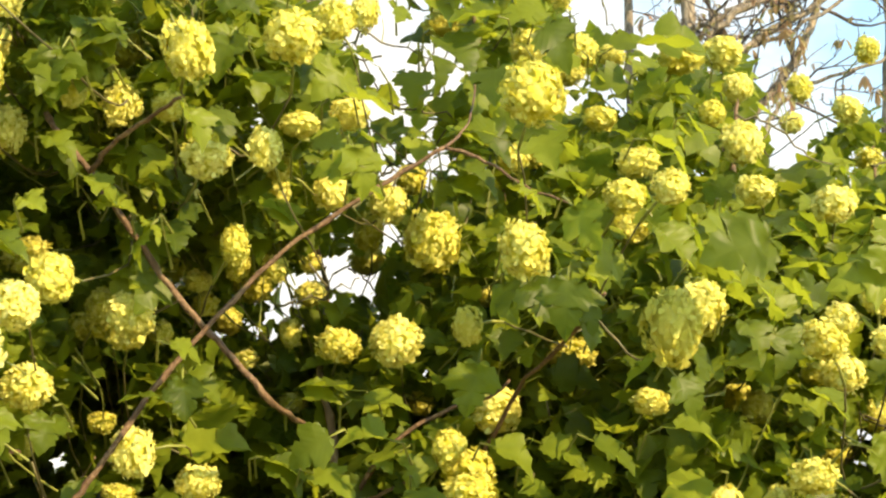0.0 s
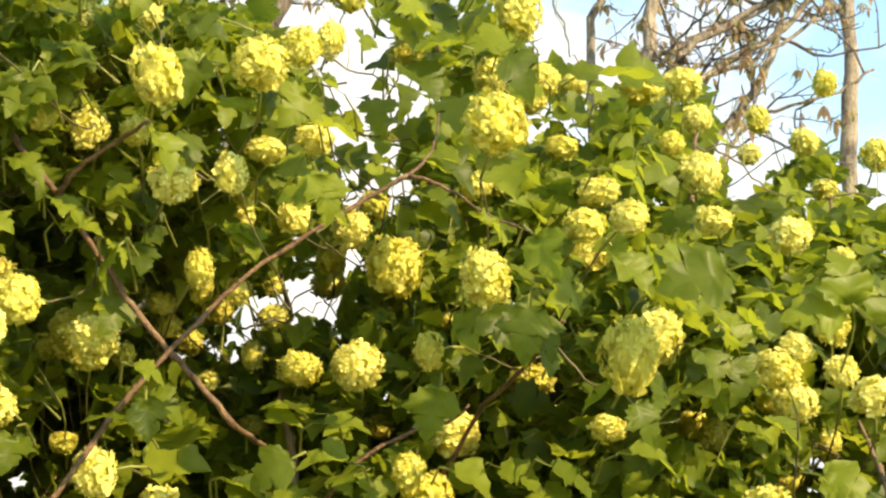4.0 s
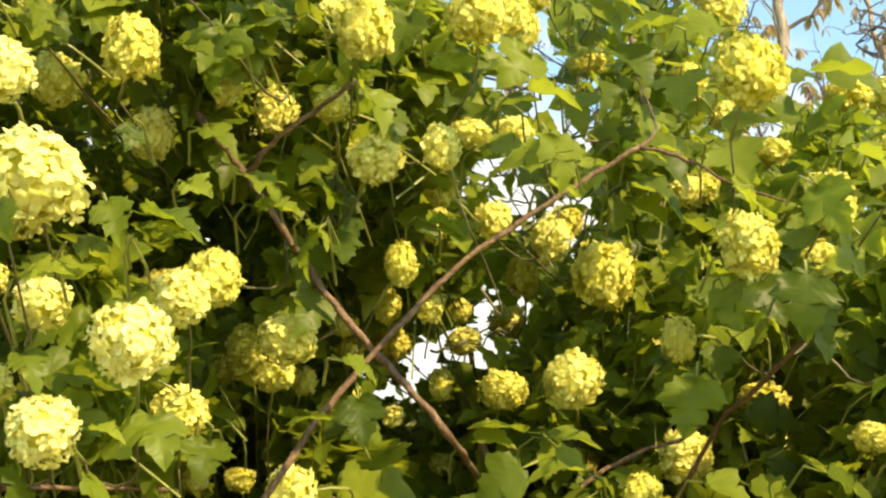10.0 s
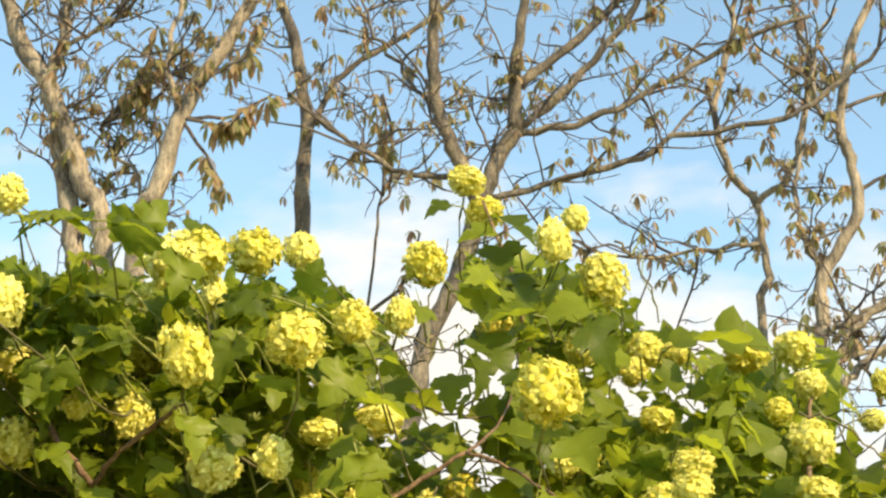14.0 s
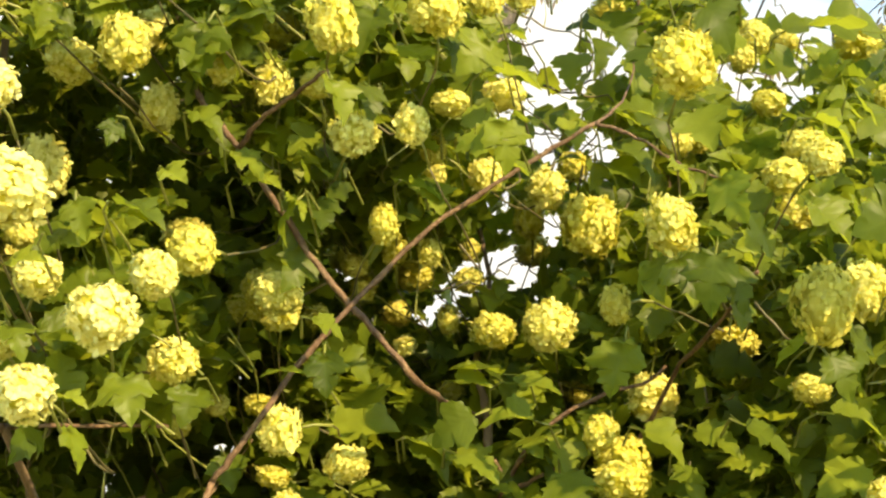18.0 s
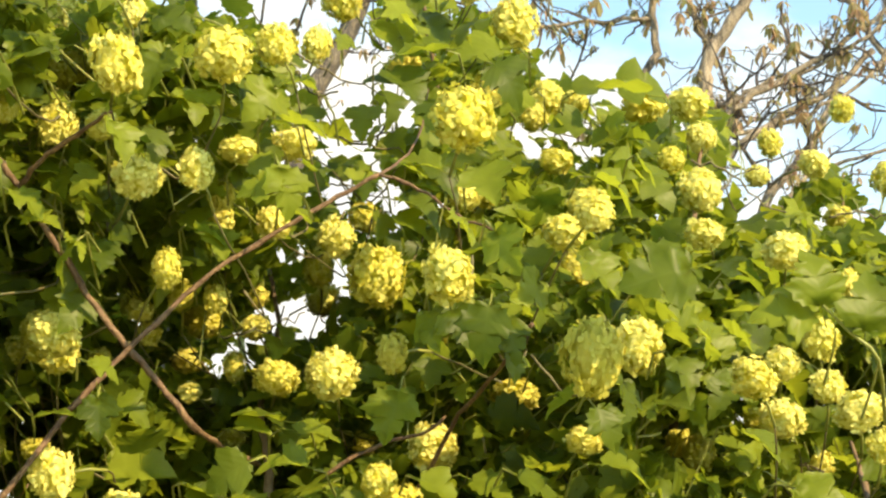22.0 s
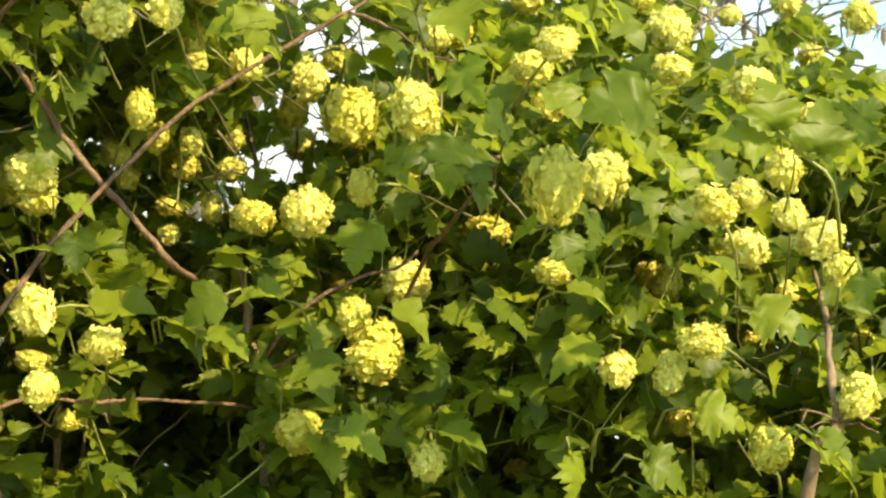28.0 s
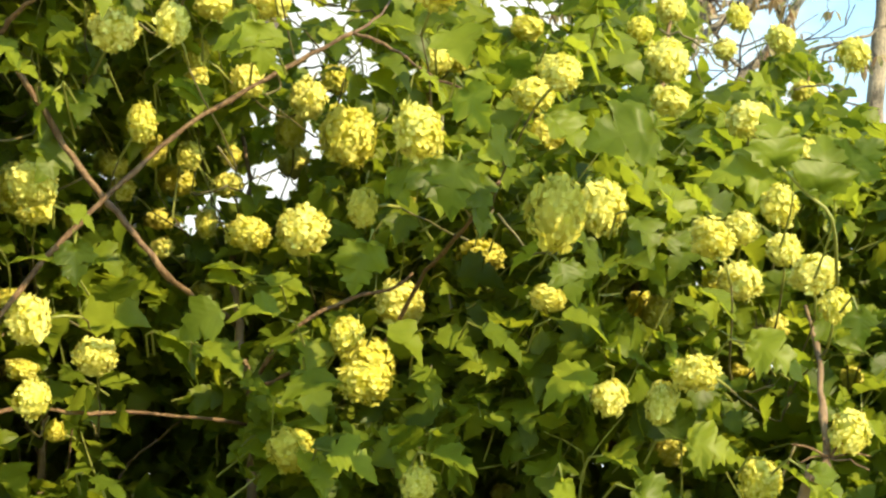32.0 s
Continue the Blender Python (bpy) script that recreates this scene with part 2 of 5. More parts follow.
def cloud_material():
    m = Nodes("cloud")
    tc = m.tree.nodes.new("ShaderNodeTexCoord")
    mp = m.add("ShaderNodeMapping")
    mp.inputs["Scale"].default_value = (0.0045, 0.0045, 0.009)
    m.link(tc.outputs["Object"], mp.inputs[0])
    n = m.add("ShaderNodeTexNoise", Scale=1.0, Detail=6.0, Roughness=0.55)
    m.link(mp.outputs[0], n.inputs["Vector"])
    sep = m.tree.nodes.new("ShaderNodeSeparateXYZ")
    m.link(tc.outputs["Object"], sep.inputs[0])
    # thick near the horizon, torn at its upper rim
    rim = m.math('SUBTRACT', 1.75, m.math('DIVIDE', sep.outputs[2], 440.0))
    rim = m.math('SUBTRACT', rim, m.math('MAXIMUM', 0.0, m.math('DIVIDE', m.math('SUBTRACT', sep.outputs[0], 60.0), 800.0)))
    dens = m.math('ADD', rim, m.math('MULTIPLY', m.math('SUBTRACT', n.outputs["Fac"], 0.5), 1.6))
    cover = m.ramp(dens, [(0.30, (0, 0, 0)), (0.72, (1, 1, 1))])
    shade = m.ramp(n.outputs["Fac"], [(0.3, (0.80, 0.84, 0.92)), (0.6, (1.0, 0.98, 0.95))])
    em = m.add("ShaderNodeEmission", Strength=0.5)
    m.link(shade, em.inputs["Color"])
    tr = m.tree.nodes.new("ShaderNodeBsdfTransparent")
    mixer = m.add("ShaderNodeMixShader")
    m.link(cover, mixer.inputs[0])
    m.link(tr.outputs[0], mixer.inputs[1])
    m.link(em.outputs[0], mixer.inputs[2])
    m.link(mixer.outputs[0], m.out.inputs["Surface"])
    return m.mat


CLOUD = cloud_material()


# ---- mesh helpers ----
def mesh_from(name, verts, faces, materials, uvs=None, slots=None, smooth=False):
    me = bpy.data.meshes.new(name)
    me.from_pydata([tuple(v) for v in verts], [], faces)
    for mat in materials:
        me.materials.append(mat)
    if uvs is not None:
        layer = me.uv_layers.new(name="UVMap")
        loops = np.empty(len(me.loops), dtype=np.int32)
        me.loops.foreach_get("vertex_index", loops)
        layer.data.foreach_set("uv", np.asarray(uvs, dtype=np.float32)[loops].ravel())
    if slots is not None:
        me.polygons.foreach_set("material_index", np.asarray(slots, dtype=np.int32))
    if smooth:
        me.polygons.foreach_set("use_smooth", np.ones(len(me.polygons), dtype=bool))
    me.update()
    return me


def part(name, me, parent, label="", kind=""):
    """Links a mesh as one part under a thing or a part."""
    ob = new(name, me)
    ob.parent = parent
    return tagged(ob, label=label, kind=kind)


class Bag:
    """Gathers vertices and faces of many small pieces into one mesh."""

    def __init__(self):
        self.v, self.f, self.uv, self.n = [], [], [], 0

    def add(self, verts, faces, uvs=None):
        self.v.append(np.asarray(verts))
        self.f += [tuple(i + self.n for i in f) for f in faces]
        self.uv.append(np.asarray(uvs) if uvs is not None else np.zeros((len(verts), 2)))
        self.n += len(verts)

    def mesh(self, name, materials, smooth=False):
        return mesh_from(name, np.concatenate(self.v), self.f, materials, np.concatenate(self.uv), smooth=smooth)


def tube(points, radii, sides=6):
    """Verts and faces of a round tapered stem along points."""
    pts = [Vector(p) for p in points]
    verts, faces = [], []
    side = None
    for i, p in enumerate(pts):
        d = (pts[min(i + 1, len(pts) - 1)] - pts[max(i - 1, 0)]).normalized()
        if side is None:
            side = d.orthogonal().normalized()
        side = (side - d * side.dot(d)).normalized()
        other = d.cross(side)
        for k in range(sides):
            a = 2 * math.pi * k / sides
            verts.append(p + (side * math.cos(a) + other * math.sin(a)) * radii[i])
    for i in range(len(pts) - 1):
        for k in range(sides):
            a, b = i * sides + k, i * sides + (k + 1) % sides
            faces.append((a, b, b + sides, a + sides))
    faces.append(tuple(range(sides - 1, -1, -1)))
    faces.append(tuple(range((len(pts) - 1) * sides, len(pts) * sides)))
    return verts, faces


def smooth_line(points, steps=4, wobble=0.0, rng=random):
    """A Catmull-Rom line through points, with small kinks."""
    p = [Vector(q) for q in points]
    p = [p[0] * 2 - p[1]] + p + [p[-1] * 2 - p[-2]]
    out = []
    for i in range(1, len(p) - 2):
        for s in range(steps):
            t = s / steps
            a, b, c, d = p[i - 1], p[i], p[i + 1], p[i + 2]
            q = 0.5 * ((2 * b) + (c - a) * t + (2 * a - 5 * b + 4 * c - d) * t * t + (3 * b - a - 3 * c + d) * t ** 3)
            if wobble and out:
                q = q + Vector((rng.gauss(0, wobble), rng.gauss(0, wobble), rng.gauss(0, wobble)))
            out.append(q)
    out.append(p[-2])
    return out


def taper(n, a, b):
    return [a + (b - a) * i / max(1, n - 1) for i in range(n)]


# ---- ground and distance ----
def ground():
    n, size = 60, 3000.0
    xs = [(abs(i / n - 0.5) * 2) ** 3 * (1 if i > n / 2 else -1) * size for i in range(n + 1)]
    verts = [(x, y + 4, noise.noise(Vector((x * 0.3, y * 0.3, 0))) * 0.05 - 0.03) for y in xs for x in xs]
    faces = [(j * (n + 1) + i, j * (n + 1) + i + 1, (j + 1) * (n + 1) + i + 1, (j + 1) * (n + 1) + i) for j in range(n) for i in range(n)]
    tagged(new("ground", mesh_from("ground", verts, faces, [BOUNCE_GROUND], smooth=True)), "unseen ground reaching to the horizon, paled to bounce light upward", "ground", kind="structure")


def cloud_bank():
    r, verts, faces = 1400.0, [], []
    for i in range(61):
        a = radians(-75 + 150 * i / 60)
        for z in (-60.0, 200.0, 400.0, 640.0, 900.0):
            verts.append((r * math.sin(a), r * math.cos(a), z))
    for i in range(60):
        for j in range(4):
            k = i * 5 + j
            faces.append((k, k + 5, k + 6, k + 1))
    tagged(new("backdrop", mesh_from("backdrop", verts, faces, [CLOUD], smooth=True)), "bank of bright white cloud low in the blue sky", "cloud", kind="structure")


ground()
cloud_bank()

# ---- background trees ----
def tree(label, limbs, seed, depth=30.0, leafy=1.0, twigs=14, bark=None, clumps=()):
    """A bare spring tree. limbs: (radius at foot, radius at end, (x, z) along the limb), the first one is the trunk;
    clumps: (x, z, size) of hanging leaf bunches on upright shoots."""
    rng = random.Random(seed)
    k = depth / 16.0
    limbs = [(a, b, [(x - 0.11, z) for x, z in line]) for a, b, line in limbs]
    foot = Vector((limbs[0][2][0][0] * k, depth, 0.0))
    root = new("tree")
    root.location = foot
    tagged(root, label, "tree", group="trees behind the bush")
    twig_bag, leaf_bag = Bag(), Bag()

    def bunch(at, size, count):
        """Young leaves hanging from one bud like a half-closed umbrella."""
        turn = rng.uniform(0, 6.28)
        for i in range(count):
            a = turn + i * 6.28 / count + rng.gauss(0, 0.35)
            out = Vector((math.cos(a), math.sin(a), 0))
            d = (out * rng.uniform(0.35, 1.0) + Vector((0, 0, rng.uniform(-0.9, 0.25)))).normalized()
            s = d.cross(Vector((0, 0, 1)) + out * 0.2).normalized() * size * rng.uniform(0.16, 0.28)
            n = s.cross(d).normalized() * size
            length = size * rng.uniform(0.6, 1.15)
            p = [at + d * length * f - Vector((0, 0, size * 0.75 * f * f)) for f in (0.12, 0.45, 0.78, 1.05)]
            leaf_bag.add([p[0], p[1] + s * 0.7 + n * 0.06, p[1], p[1] - s * 0.7 + n * 0.06, p[2] + s + n * 0.05, p[2], p[2] - s + n * 0.05, p[3]],
                         [(0, 1, 2), (0, 2, 3), (1, 4, 5, 2), (2, 5, 6, 3), (4, 7, 5), (5, 7, 6)],
                         [(0.5, 0), (0.72, 0.4), (0.5, 0.4), (0.28, 0.4), (0.8, 0.75), (0.5, 0.75), (0.2, 0.75), (0.5, 1)])

    def twig(start, d, length, r, level):
        """Crooked at every bud, swollen at the joints, turning up at its end."""
        pts, radii, p = [start], [r], start.copy()
        n = rng.randint(4, 7)
        for i in range(n):
            d = (d + Vector((rng.gauss(0, 0.34), rng.gauss(0, 0.28), rng.gauss(0.07, 0.30)))).normalized()
            p = p + d * length / n * rng.uniform(0.6, 1.4)
            pts.append(p.copy())
            radii.append(r * (1.0 - 0.6 * (i + 1) / n) * rng.uniform(0.85, 1.25))
        twig_bag.add(*tube(pts, radii, 5 if level == 0 else 4))
        for q in pts[1:-1]:
            if level < 2 and rng.random() < (0.55 if level == 0 else 0.4):
                e = (d * 0.7 + Vector((rng.gauss(0, 0.8), rng.gauss(0, 0.6), rng.gauss(0.1, 0.6)))).normalized()
                twig(q, e, length * rng.uniform(0.25, 0.55), r * 0.62, level + 1)
            elif rng.random() < 0.6:
                e = Vector((rng.gauss(0, 1), rng.gauss(0, 1), rng.gauss(0.3, 0.8))).normalized() * k * rng.uniform(0.02, 0.06)
                twig_bag.add(*tube([q, q + e], [r * 0.55, r * 0.3], 4))
        chance = rng.random()
        if chance < leafy * 0.15:
            bunch(pts[-1], k * rng.uniform(0.08, 0.14), rng.randint(4, 7))
        elif chance < leafy * 0.15 + 0.25:
            bunch(pts[-1], k * rng.uniform(0.05, 0.08), 3)

    every = []
    for n, (r0, r1, line) in enumerate(limbs):
        lean = rng.uniform(-0.25, 0.25) if n else 0.0
        pts = [Vector((x * k, depth + lean * (z - line[0][1]) * k, 1.56 + (z - 1.56) * k)) for x, z in line]
        if n == 0:
            pts = [Vector((pts[0].x - 0.05, depth, -0.3)), Vector((pts[0].x + 0.06, depth, pts[0].z * 0.5))] + pts
        pts = smooth_line(pts, 5, 0.024 if r0 > 0.06 else 0.04, rng)
        radii = [r * k * (1.0 if r0 > 0.07 else 0.82) * rng.uniform(0.90, 1.12) for r in taper(len(pts), r0, r1)]
        verts, faces = tube([p - foot for p in pts], radii, 10)
        part("trunk" if n == 0 else "limb", mesh_from("trunk" if n == 0 else "limb", verts, faces, [bark or DARKBARK], smooth=True), root)
        every += pts[len(pts) // 2 if n == 0 else 1:]
        for j in range(int(twigs * 1.35) if n else int(twigs * 0.8)):
            i = rng.randrange(len(pts) // 2 if n == 0 else 1, len(pts))
            d = (pts[i] - pts[i - 1]).normalized()
            d = (d * 0.5 + Vector((rng.gauss(0, 0.8), rng.gauss(0, 0.5), rng.gauss(0.25, 0.5)))).normalized()
            if pts[i].z > 5.0 * k:
                twig(pts[i] - foot, d, k * rng.uniform(0.4, 1.5), k * rng.uniform(0.009, 0.019), 0)
                if rng.random() < leafy * 0.09:
                    bunch(pts[i] - foot + Vector((0, -r0 * k, 0)), k * rng.uniform(0.08, 0.14), 5)
    for x, z, size in clumps:
        top = Vector((x * k, depth - 0.3, 1.56 + (z - 1.56) * k))
        base = min((p for p in every if p.z < top.z - 0.5 * k), key=lambda p: (p - top).length, default=every[0])
        mid = base.lerp(top, 0.5) + Vector((0.12 * k * (1 if x > base.x / k else -1), 0, -0.12 * k))
        line = smooth_line([base, mid, top], 4, 0.03, rng)
        twig_bag.add(*tube([p - foot for p in line], taper(len(line), 0.024 * k, 0.012 * k), 6))
        for q in line[-6:]:
            bunch(q - foot + Vector((rng.gauss(0, 0.05 * k), rng.gauss(0, 0.05 * k), 0)), size * k * rng.uniform(0.45, 0.85), 8)
    part("twig_work", twig_bag.mesh("twig_work", [TREETWIG]), root, kind="stuff")
    part("young_foliage", leaf_bag.mesh("young_foliage", [YOUNG]), root, "unfolding olive and bronze young leaves", kind="stuff")


tree("spring tree with a forked pale brown trunk and bronze leaf buds", [
    (0.12, 0.09, [(-4.84, 8.33), (-5.11, 9.07), (-5.35, 9.7), (-5.58, 10.27), (-5.92, 10.79), (-6.18, 11.46), (-6.5, 12.6)]),
    (0.11, 0.10, [(-5.05, 7.6), (-5.18, 8.35), (-5.35, 9.08), (-5.49, 9.7), (-5.63, 10.3), (-5.92, 10.85)]),
    (0.075, 0.05, [(-5.45, 9.85), (-5.65, 10.34), (-5.53, 10.84), (-5.51, 11.42), (-5.58, 12.03), (-5.5, 12.8)]),
    (0.035, 0.02, [(-5.53, 10.84), (-5.2, 10.95), (-4.85, 11.2), (-4.6, 11.6)]),
    (0.03, 0.02, [(-4.38, 8.38), (-4.59, 9.25), (-4.85, 9.5), (-5.02, 9.9)]),
], 11, 37.0, 1.3, 13, PALEBARK, [(-4.47, 10.95, 0.26), (-4.15, 10.5, 0.22), (-4.63, 10.43, 0.18), (-4.05, 11.1, 0.22)])
tree("slender spring tree leaning aside with bronze young leaves", [
    (0.12, 0.06, [(-4.5, 8.33), (-4.29, 8.98), (-4.1, 9.86), (-3.69, 10.61), (-3.34, 11.32), (-3.1, 12.06), (-2.74, 13.28)]),
    (0.05, 0.02, [(-4.1, 9.86), (-4.3, 10.8), (-4.2, 11.6), (-4.4, 12.6)]),
], 12, 36.0, 1.9, 16, PALEBARK, [(-3.15, 10.0, 0.26), (-3.5, 9.75, 0.24), (-3.63, 8.75, 0.22), (-3.3, 10.9, 0.2)])
tree("dark upright spring tree with sparse buds", [
    (0.10, 0.05, [(-2.69, 7.87), (-2.72, 9.04), (-2.68, 9.72), (-2.83, 10.64), (-3.08, 11.53), (-3.26, 12.68)]),
    (0.05, 0.03, [(-2.58, 9.68), (-2.41, 10.26), (-1.85, 10.73), (-1.28, 11.2), (-0.77, 11.83)]),
    (0.022, 0.012, [(-2.3, 5.6), (-2.07, 6.96), (-1.99, 8.46), (-1.92, 9.17), (-1.97, 9.85), (-2.0, 10.06)]),
], 13, 41.0, 1.2, 11, DARKBARK, [(-1.95, 9.95, 0.20), (-2.02, 9.6, 0.17), (-1.55, 8.3, 0.15)])
tree("large spring tree with spreading bare limbs and few olive leaves", [
    (0.12, 0.085, [(-3.4, 2.4), (-2.45, 4.4), (-1.63, 6.02), (-1.41, 7.08), (-1.06, 7.81), (-0.78, 8.69), (-0.6, 9.18), (-0.41, 9.47)]),
    (0.08, 0.04, [(-0.41, 9.47), (-0.39, 10.15), (-0.24, 11.14), (-0.21, 12.33)]),
    (0.07, 0.04, [(-0.4, 10.01), (0.08, 10.41), (0.66, 11.01), (1.19, 11.71), (1.75, 12.58)]),
    (0.045, 0.025, [(-0.78, 8.82), (-1.17, 8.97), (-1.66, 9.06), (-2.09, 9.38), (-2.46, 9.67), (-2.91, 10.15)]),
    (0.09, 0.045, [(-0.81, 8.63), (-1.02, 9.16), (-1.23, 9.71), (-1.25, 10.55), (-1.28, 11.42), (-1.8, 12.43)]),
] + [
    (0.05, 0.03, [(-0.41, 9.44), (0.23, 9.51), (0.97, 9.84), (1.91, 10.41), (2.85, 10.75)]),
    (0.045, 0.03, [(-0.69, 8.69), (0.03, 8.88), (0.93, 9.1), (1.24, 9.32), (2.43, 9.5), (2.87, 9.74), (3.52, 10.29)]),
    (0.06, 0.04, [(-0.32, 9.53), (0.12, 9.88), (0.7, 10.51), (1.1, 11.13), (1.46, 11.92)]),
    (0.03, 0.02, [(-1.23, 9.71), (-1.6, 10.22), (-1.91, 10.66), (-2.17, 11.03)]),
], 14, 38.0, 1.0, 10, DARKBARK, [(1.2, 11.2, 0.18), (0.55, 9.35, 0.15), (2.1, 10.9, 0.17)])
tree("crooked spring tree with olive green young leaves", [
    (0.06, 0.035, [(2.02, 6.96), (2.12, 7.81), (2.06, 8.5), (1.8, 8.97), (1.74, 9.7), (1.98, 10.58), (1.96, 11.15), (1.78, 12.05)]),
    (0.05, 0.03, [(2.06, 8.5), (2.5, 8.93), (2.68, 9.65), (2.79, 10.12), (2.68, 10.97), (2.65, 11.99)]),
    (0.03, 0.015, [(2.11, 8.06), (1.45, 8.02), (0.86, 7.95), (0.23, 8.07)]),
], 15, 40.0, 1.6, 13, PALEBARK)
tree("stout spring tree with curved limbs and olive young leaves", [
    (0.085, 0.04, [(2.48, 6.3), (2.62, 7.18), (2.67, 7.66), (3.08, 8.33), (3.09, 8.97), (3.01, 9.37), (3.22, 10.31), (3.6, 11.06), (3.9, 12.06)]),
    (0.035, 0.02, [(2.45, 6.48), (2.75, 6.76), (3.3, 6.9), (4.16, 7.32), (4.7, 8.1)]),
    (0.04, 0.02, [(3.01, 9.37), (2.8, 9.58), (2.84, 10.33), (3.17, 10.94)]),
    (0.04, 0.02, [(2.73, 7.66), (2.53, 8.04), (2.48, 8.67), (2.65, 9.25)]),
] + [
    (0.055, 0.035, [(2.50, 6.40), (2.65, 6.57), (2.86, 7.02), (3.23, 7.26), (3.92, 7.69), (4.6, 8.3)]),
    (0.06, 0.04, [(2.48, 6.0), (2.62, 6.40), (2.96, 6.67), (3.37, 7.01), (3.83, 7.25), (4.36, 7.75)]),
    (0.035, 0.02, [(2.75, 7.11), (3.16, 7.31), (3.57, 7.46), (4.17, 7.76), (4.8, 8.3)]),
    (0.065, 0.05, [(3.0, 5.2), (3.22, 6.12), (3.65, 6.68), (3.96, 7.21), (4.1, 7.64)]),
    (0.03, 0.02, [(3.23, 6.33), (2.97, 6.75), (2.87, 7.17)]),
    (0.03, 0.02, [(3.32, 5.92), (3.51, 6.27), (3.81, 6.5), (4.49, 6.73), (4.98, 7.02)]),
], 16, 38.5, 1.4, 6, PALEBARK, [(3.5, 9.2, 0.2), (3.9, 10.2, 0.2), (3.3, 8.2, 0.16)])
tree("spring tree with a straight pale trunk and budding crown", [
    (0.10, 0.05, [(4.6, 6.0), (4.7, 7.4), (4.5, 8.8), (4.9, 10.2), (5.0, 12.0)]),
    (0.05, 0.02, [(4.7, 7.4), (4.2, 8.3), (4.0, 9.4), (3.8, 10.8)]),
], 17, 42.0, 1.4, 8, PALEBARK)

# ---- the snowball bush ----
FOOT = Vector((0.0, 2.45, 0.0))
bush = new("snowball_bush")
bush.location = FOOT
tagged(bush, "large snowball bush with yellow-green flower balls and lobed green leaves", "bush")
rng = random.Random(5)

FLOWERS = []
FLOWERS += [  # middle, midwest
    (-0.149, 2.315, 1.934, 0.062, 0.052), (-0.382, 1.991, 1.928, 0.061, 0.055), (-0.262, 2.037, 2.023, 0.037, 0.051),
    (-0.299, 2.365, 2.059, 0.037, 0.047), (-0.428, 3.223, 2.115, 0.058, 0.057), (-0.242, 2.327, 2.048, 0.037, 0.042),
    (-0.518, 3.113, 2.205, 0.049, 0.054), (-0.157, 2.253, 2.141, 0.048, 0.050), (-0.318, 2.696, 2.088, 0.063, 0.054),
    (-0.427, 2.198, 1.938, 0.054, 0.051), (-0.410, 2.369, 1.964, 0.037, 0.037), (-0.359, 2.375, 2.040, 0.041, 0.033),
    (-0.354, 2.430, 2.016, 0.038, 0.038), (-0.207, 2.523, 2.093, 0.034, 0.035), (-0.201, 2.459, 2.034, 0.050, 0.038),
    (-0.231, 2.269, 2.142, 0.034, 0.047), (-0.234, 2.490, 1.980, 0.034, 0.051),
]
FLOWERS += [  # middle, mideast
    (-0.066, 2.212, 1.922, 0.071, 0.067), (-0.015, 2.328, 2.086, 0.082, 0.094), (0.090, 1.799, 1.965, 0.057, 0.068),
    (0.027, 1.894, 1.894, 0.034, 0.046), (-0.080, 2.375, 2.152, 0.057, 0.063), (-0.138, 2.902, 2.174, 0.064, 0.061),
    (0.237, 2.091, 2.092, 0.055, 0.047), (0.280, 2.414, 2.124, 0.061, 0.053), (-0.116, 2.537, 2.145, 0.048, 0.068),
    (-0.050, 2.564, 2.235, 0.049, 0.049), (0.072, 2.624, 2.053, 0.034, 0.033),
]
FLOWERS += [  # low, mideast
    (0.070, 2.264, 1.836, 0.070, 0.065), (0.184, 2.368, 1.923, 0.068, 0.049), (0.004, 2.144, 1.773, 0.043, 0.055),
    (-0.053, 2.047, 1.618, 0.059, 0.056), (0.032, 2.128, 1.712, 0.069, 0.057), (0.105, 1.990, 1.579, 0.042, 0.044),
    (0.029, 2.238, 1.747, 0.074, 0.070), (-0.037, 2.552, 1.876, 0.039, 0.039), (0.228, 2.415, 1.584, 0.034, 0.032),
    (0.250, 2.592, 1.902, 0.034, 0.032),
]
FLOWERS += [  # low, east
    (0.262, 2.101, 1.826, 0.047, 0.035), (0.333, 1.999, 1.691, 0.044, 0.045), (0.391, 1.961, 1.685, 0.037, 0.057),
    (0.425, 1.922, 1.718, 0.056, 0.043), (0.429, 2.265, 1.835, 0.047, 0.051), (0.447, 2.257, 1.643, 0.046, 0.038),
    (0.508, 1.959, 1.595, 0.050, 0.056), (0.518, 2.145, 1.864, 0.059, 0.052), (0.586, 2.020, 1.858, 0.062, 0.048),
    (0.623, 2.661, 1.800, 0.050, 0.041), (0.586, 1.911, 1.801, 0.037, 0.041), (0.590, 1.863, 1.651, 0.044, 0.054),
    (0.502, 2.205, 1.872, 0.044, 0.033), (0.608, 2.331, 1.827, 0.036, 0.044), (0.410, 2.316, 1.853, 0.044, 0.040),
    (0.713, 2.321, 1.761, 0.034, 0.032),
]
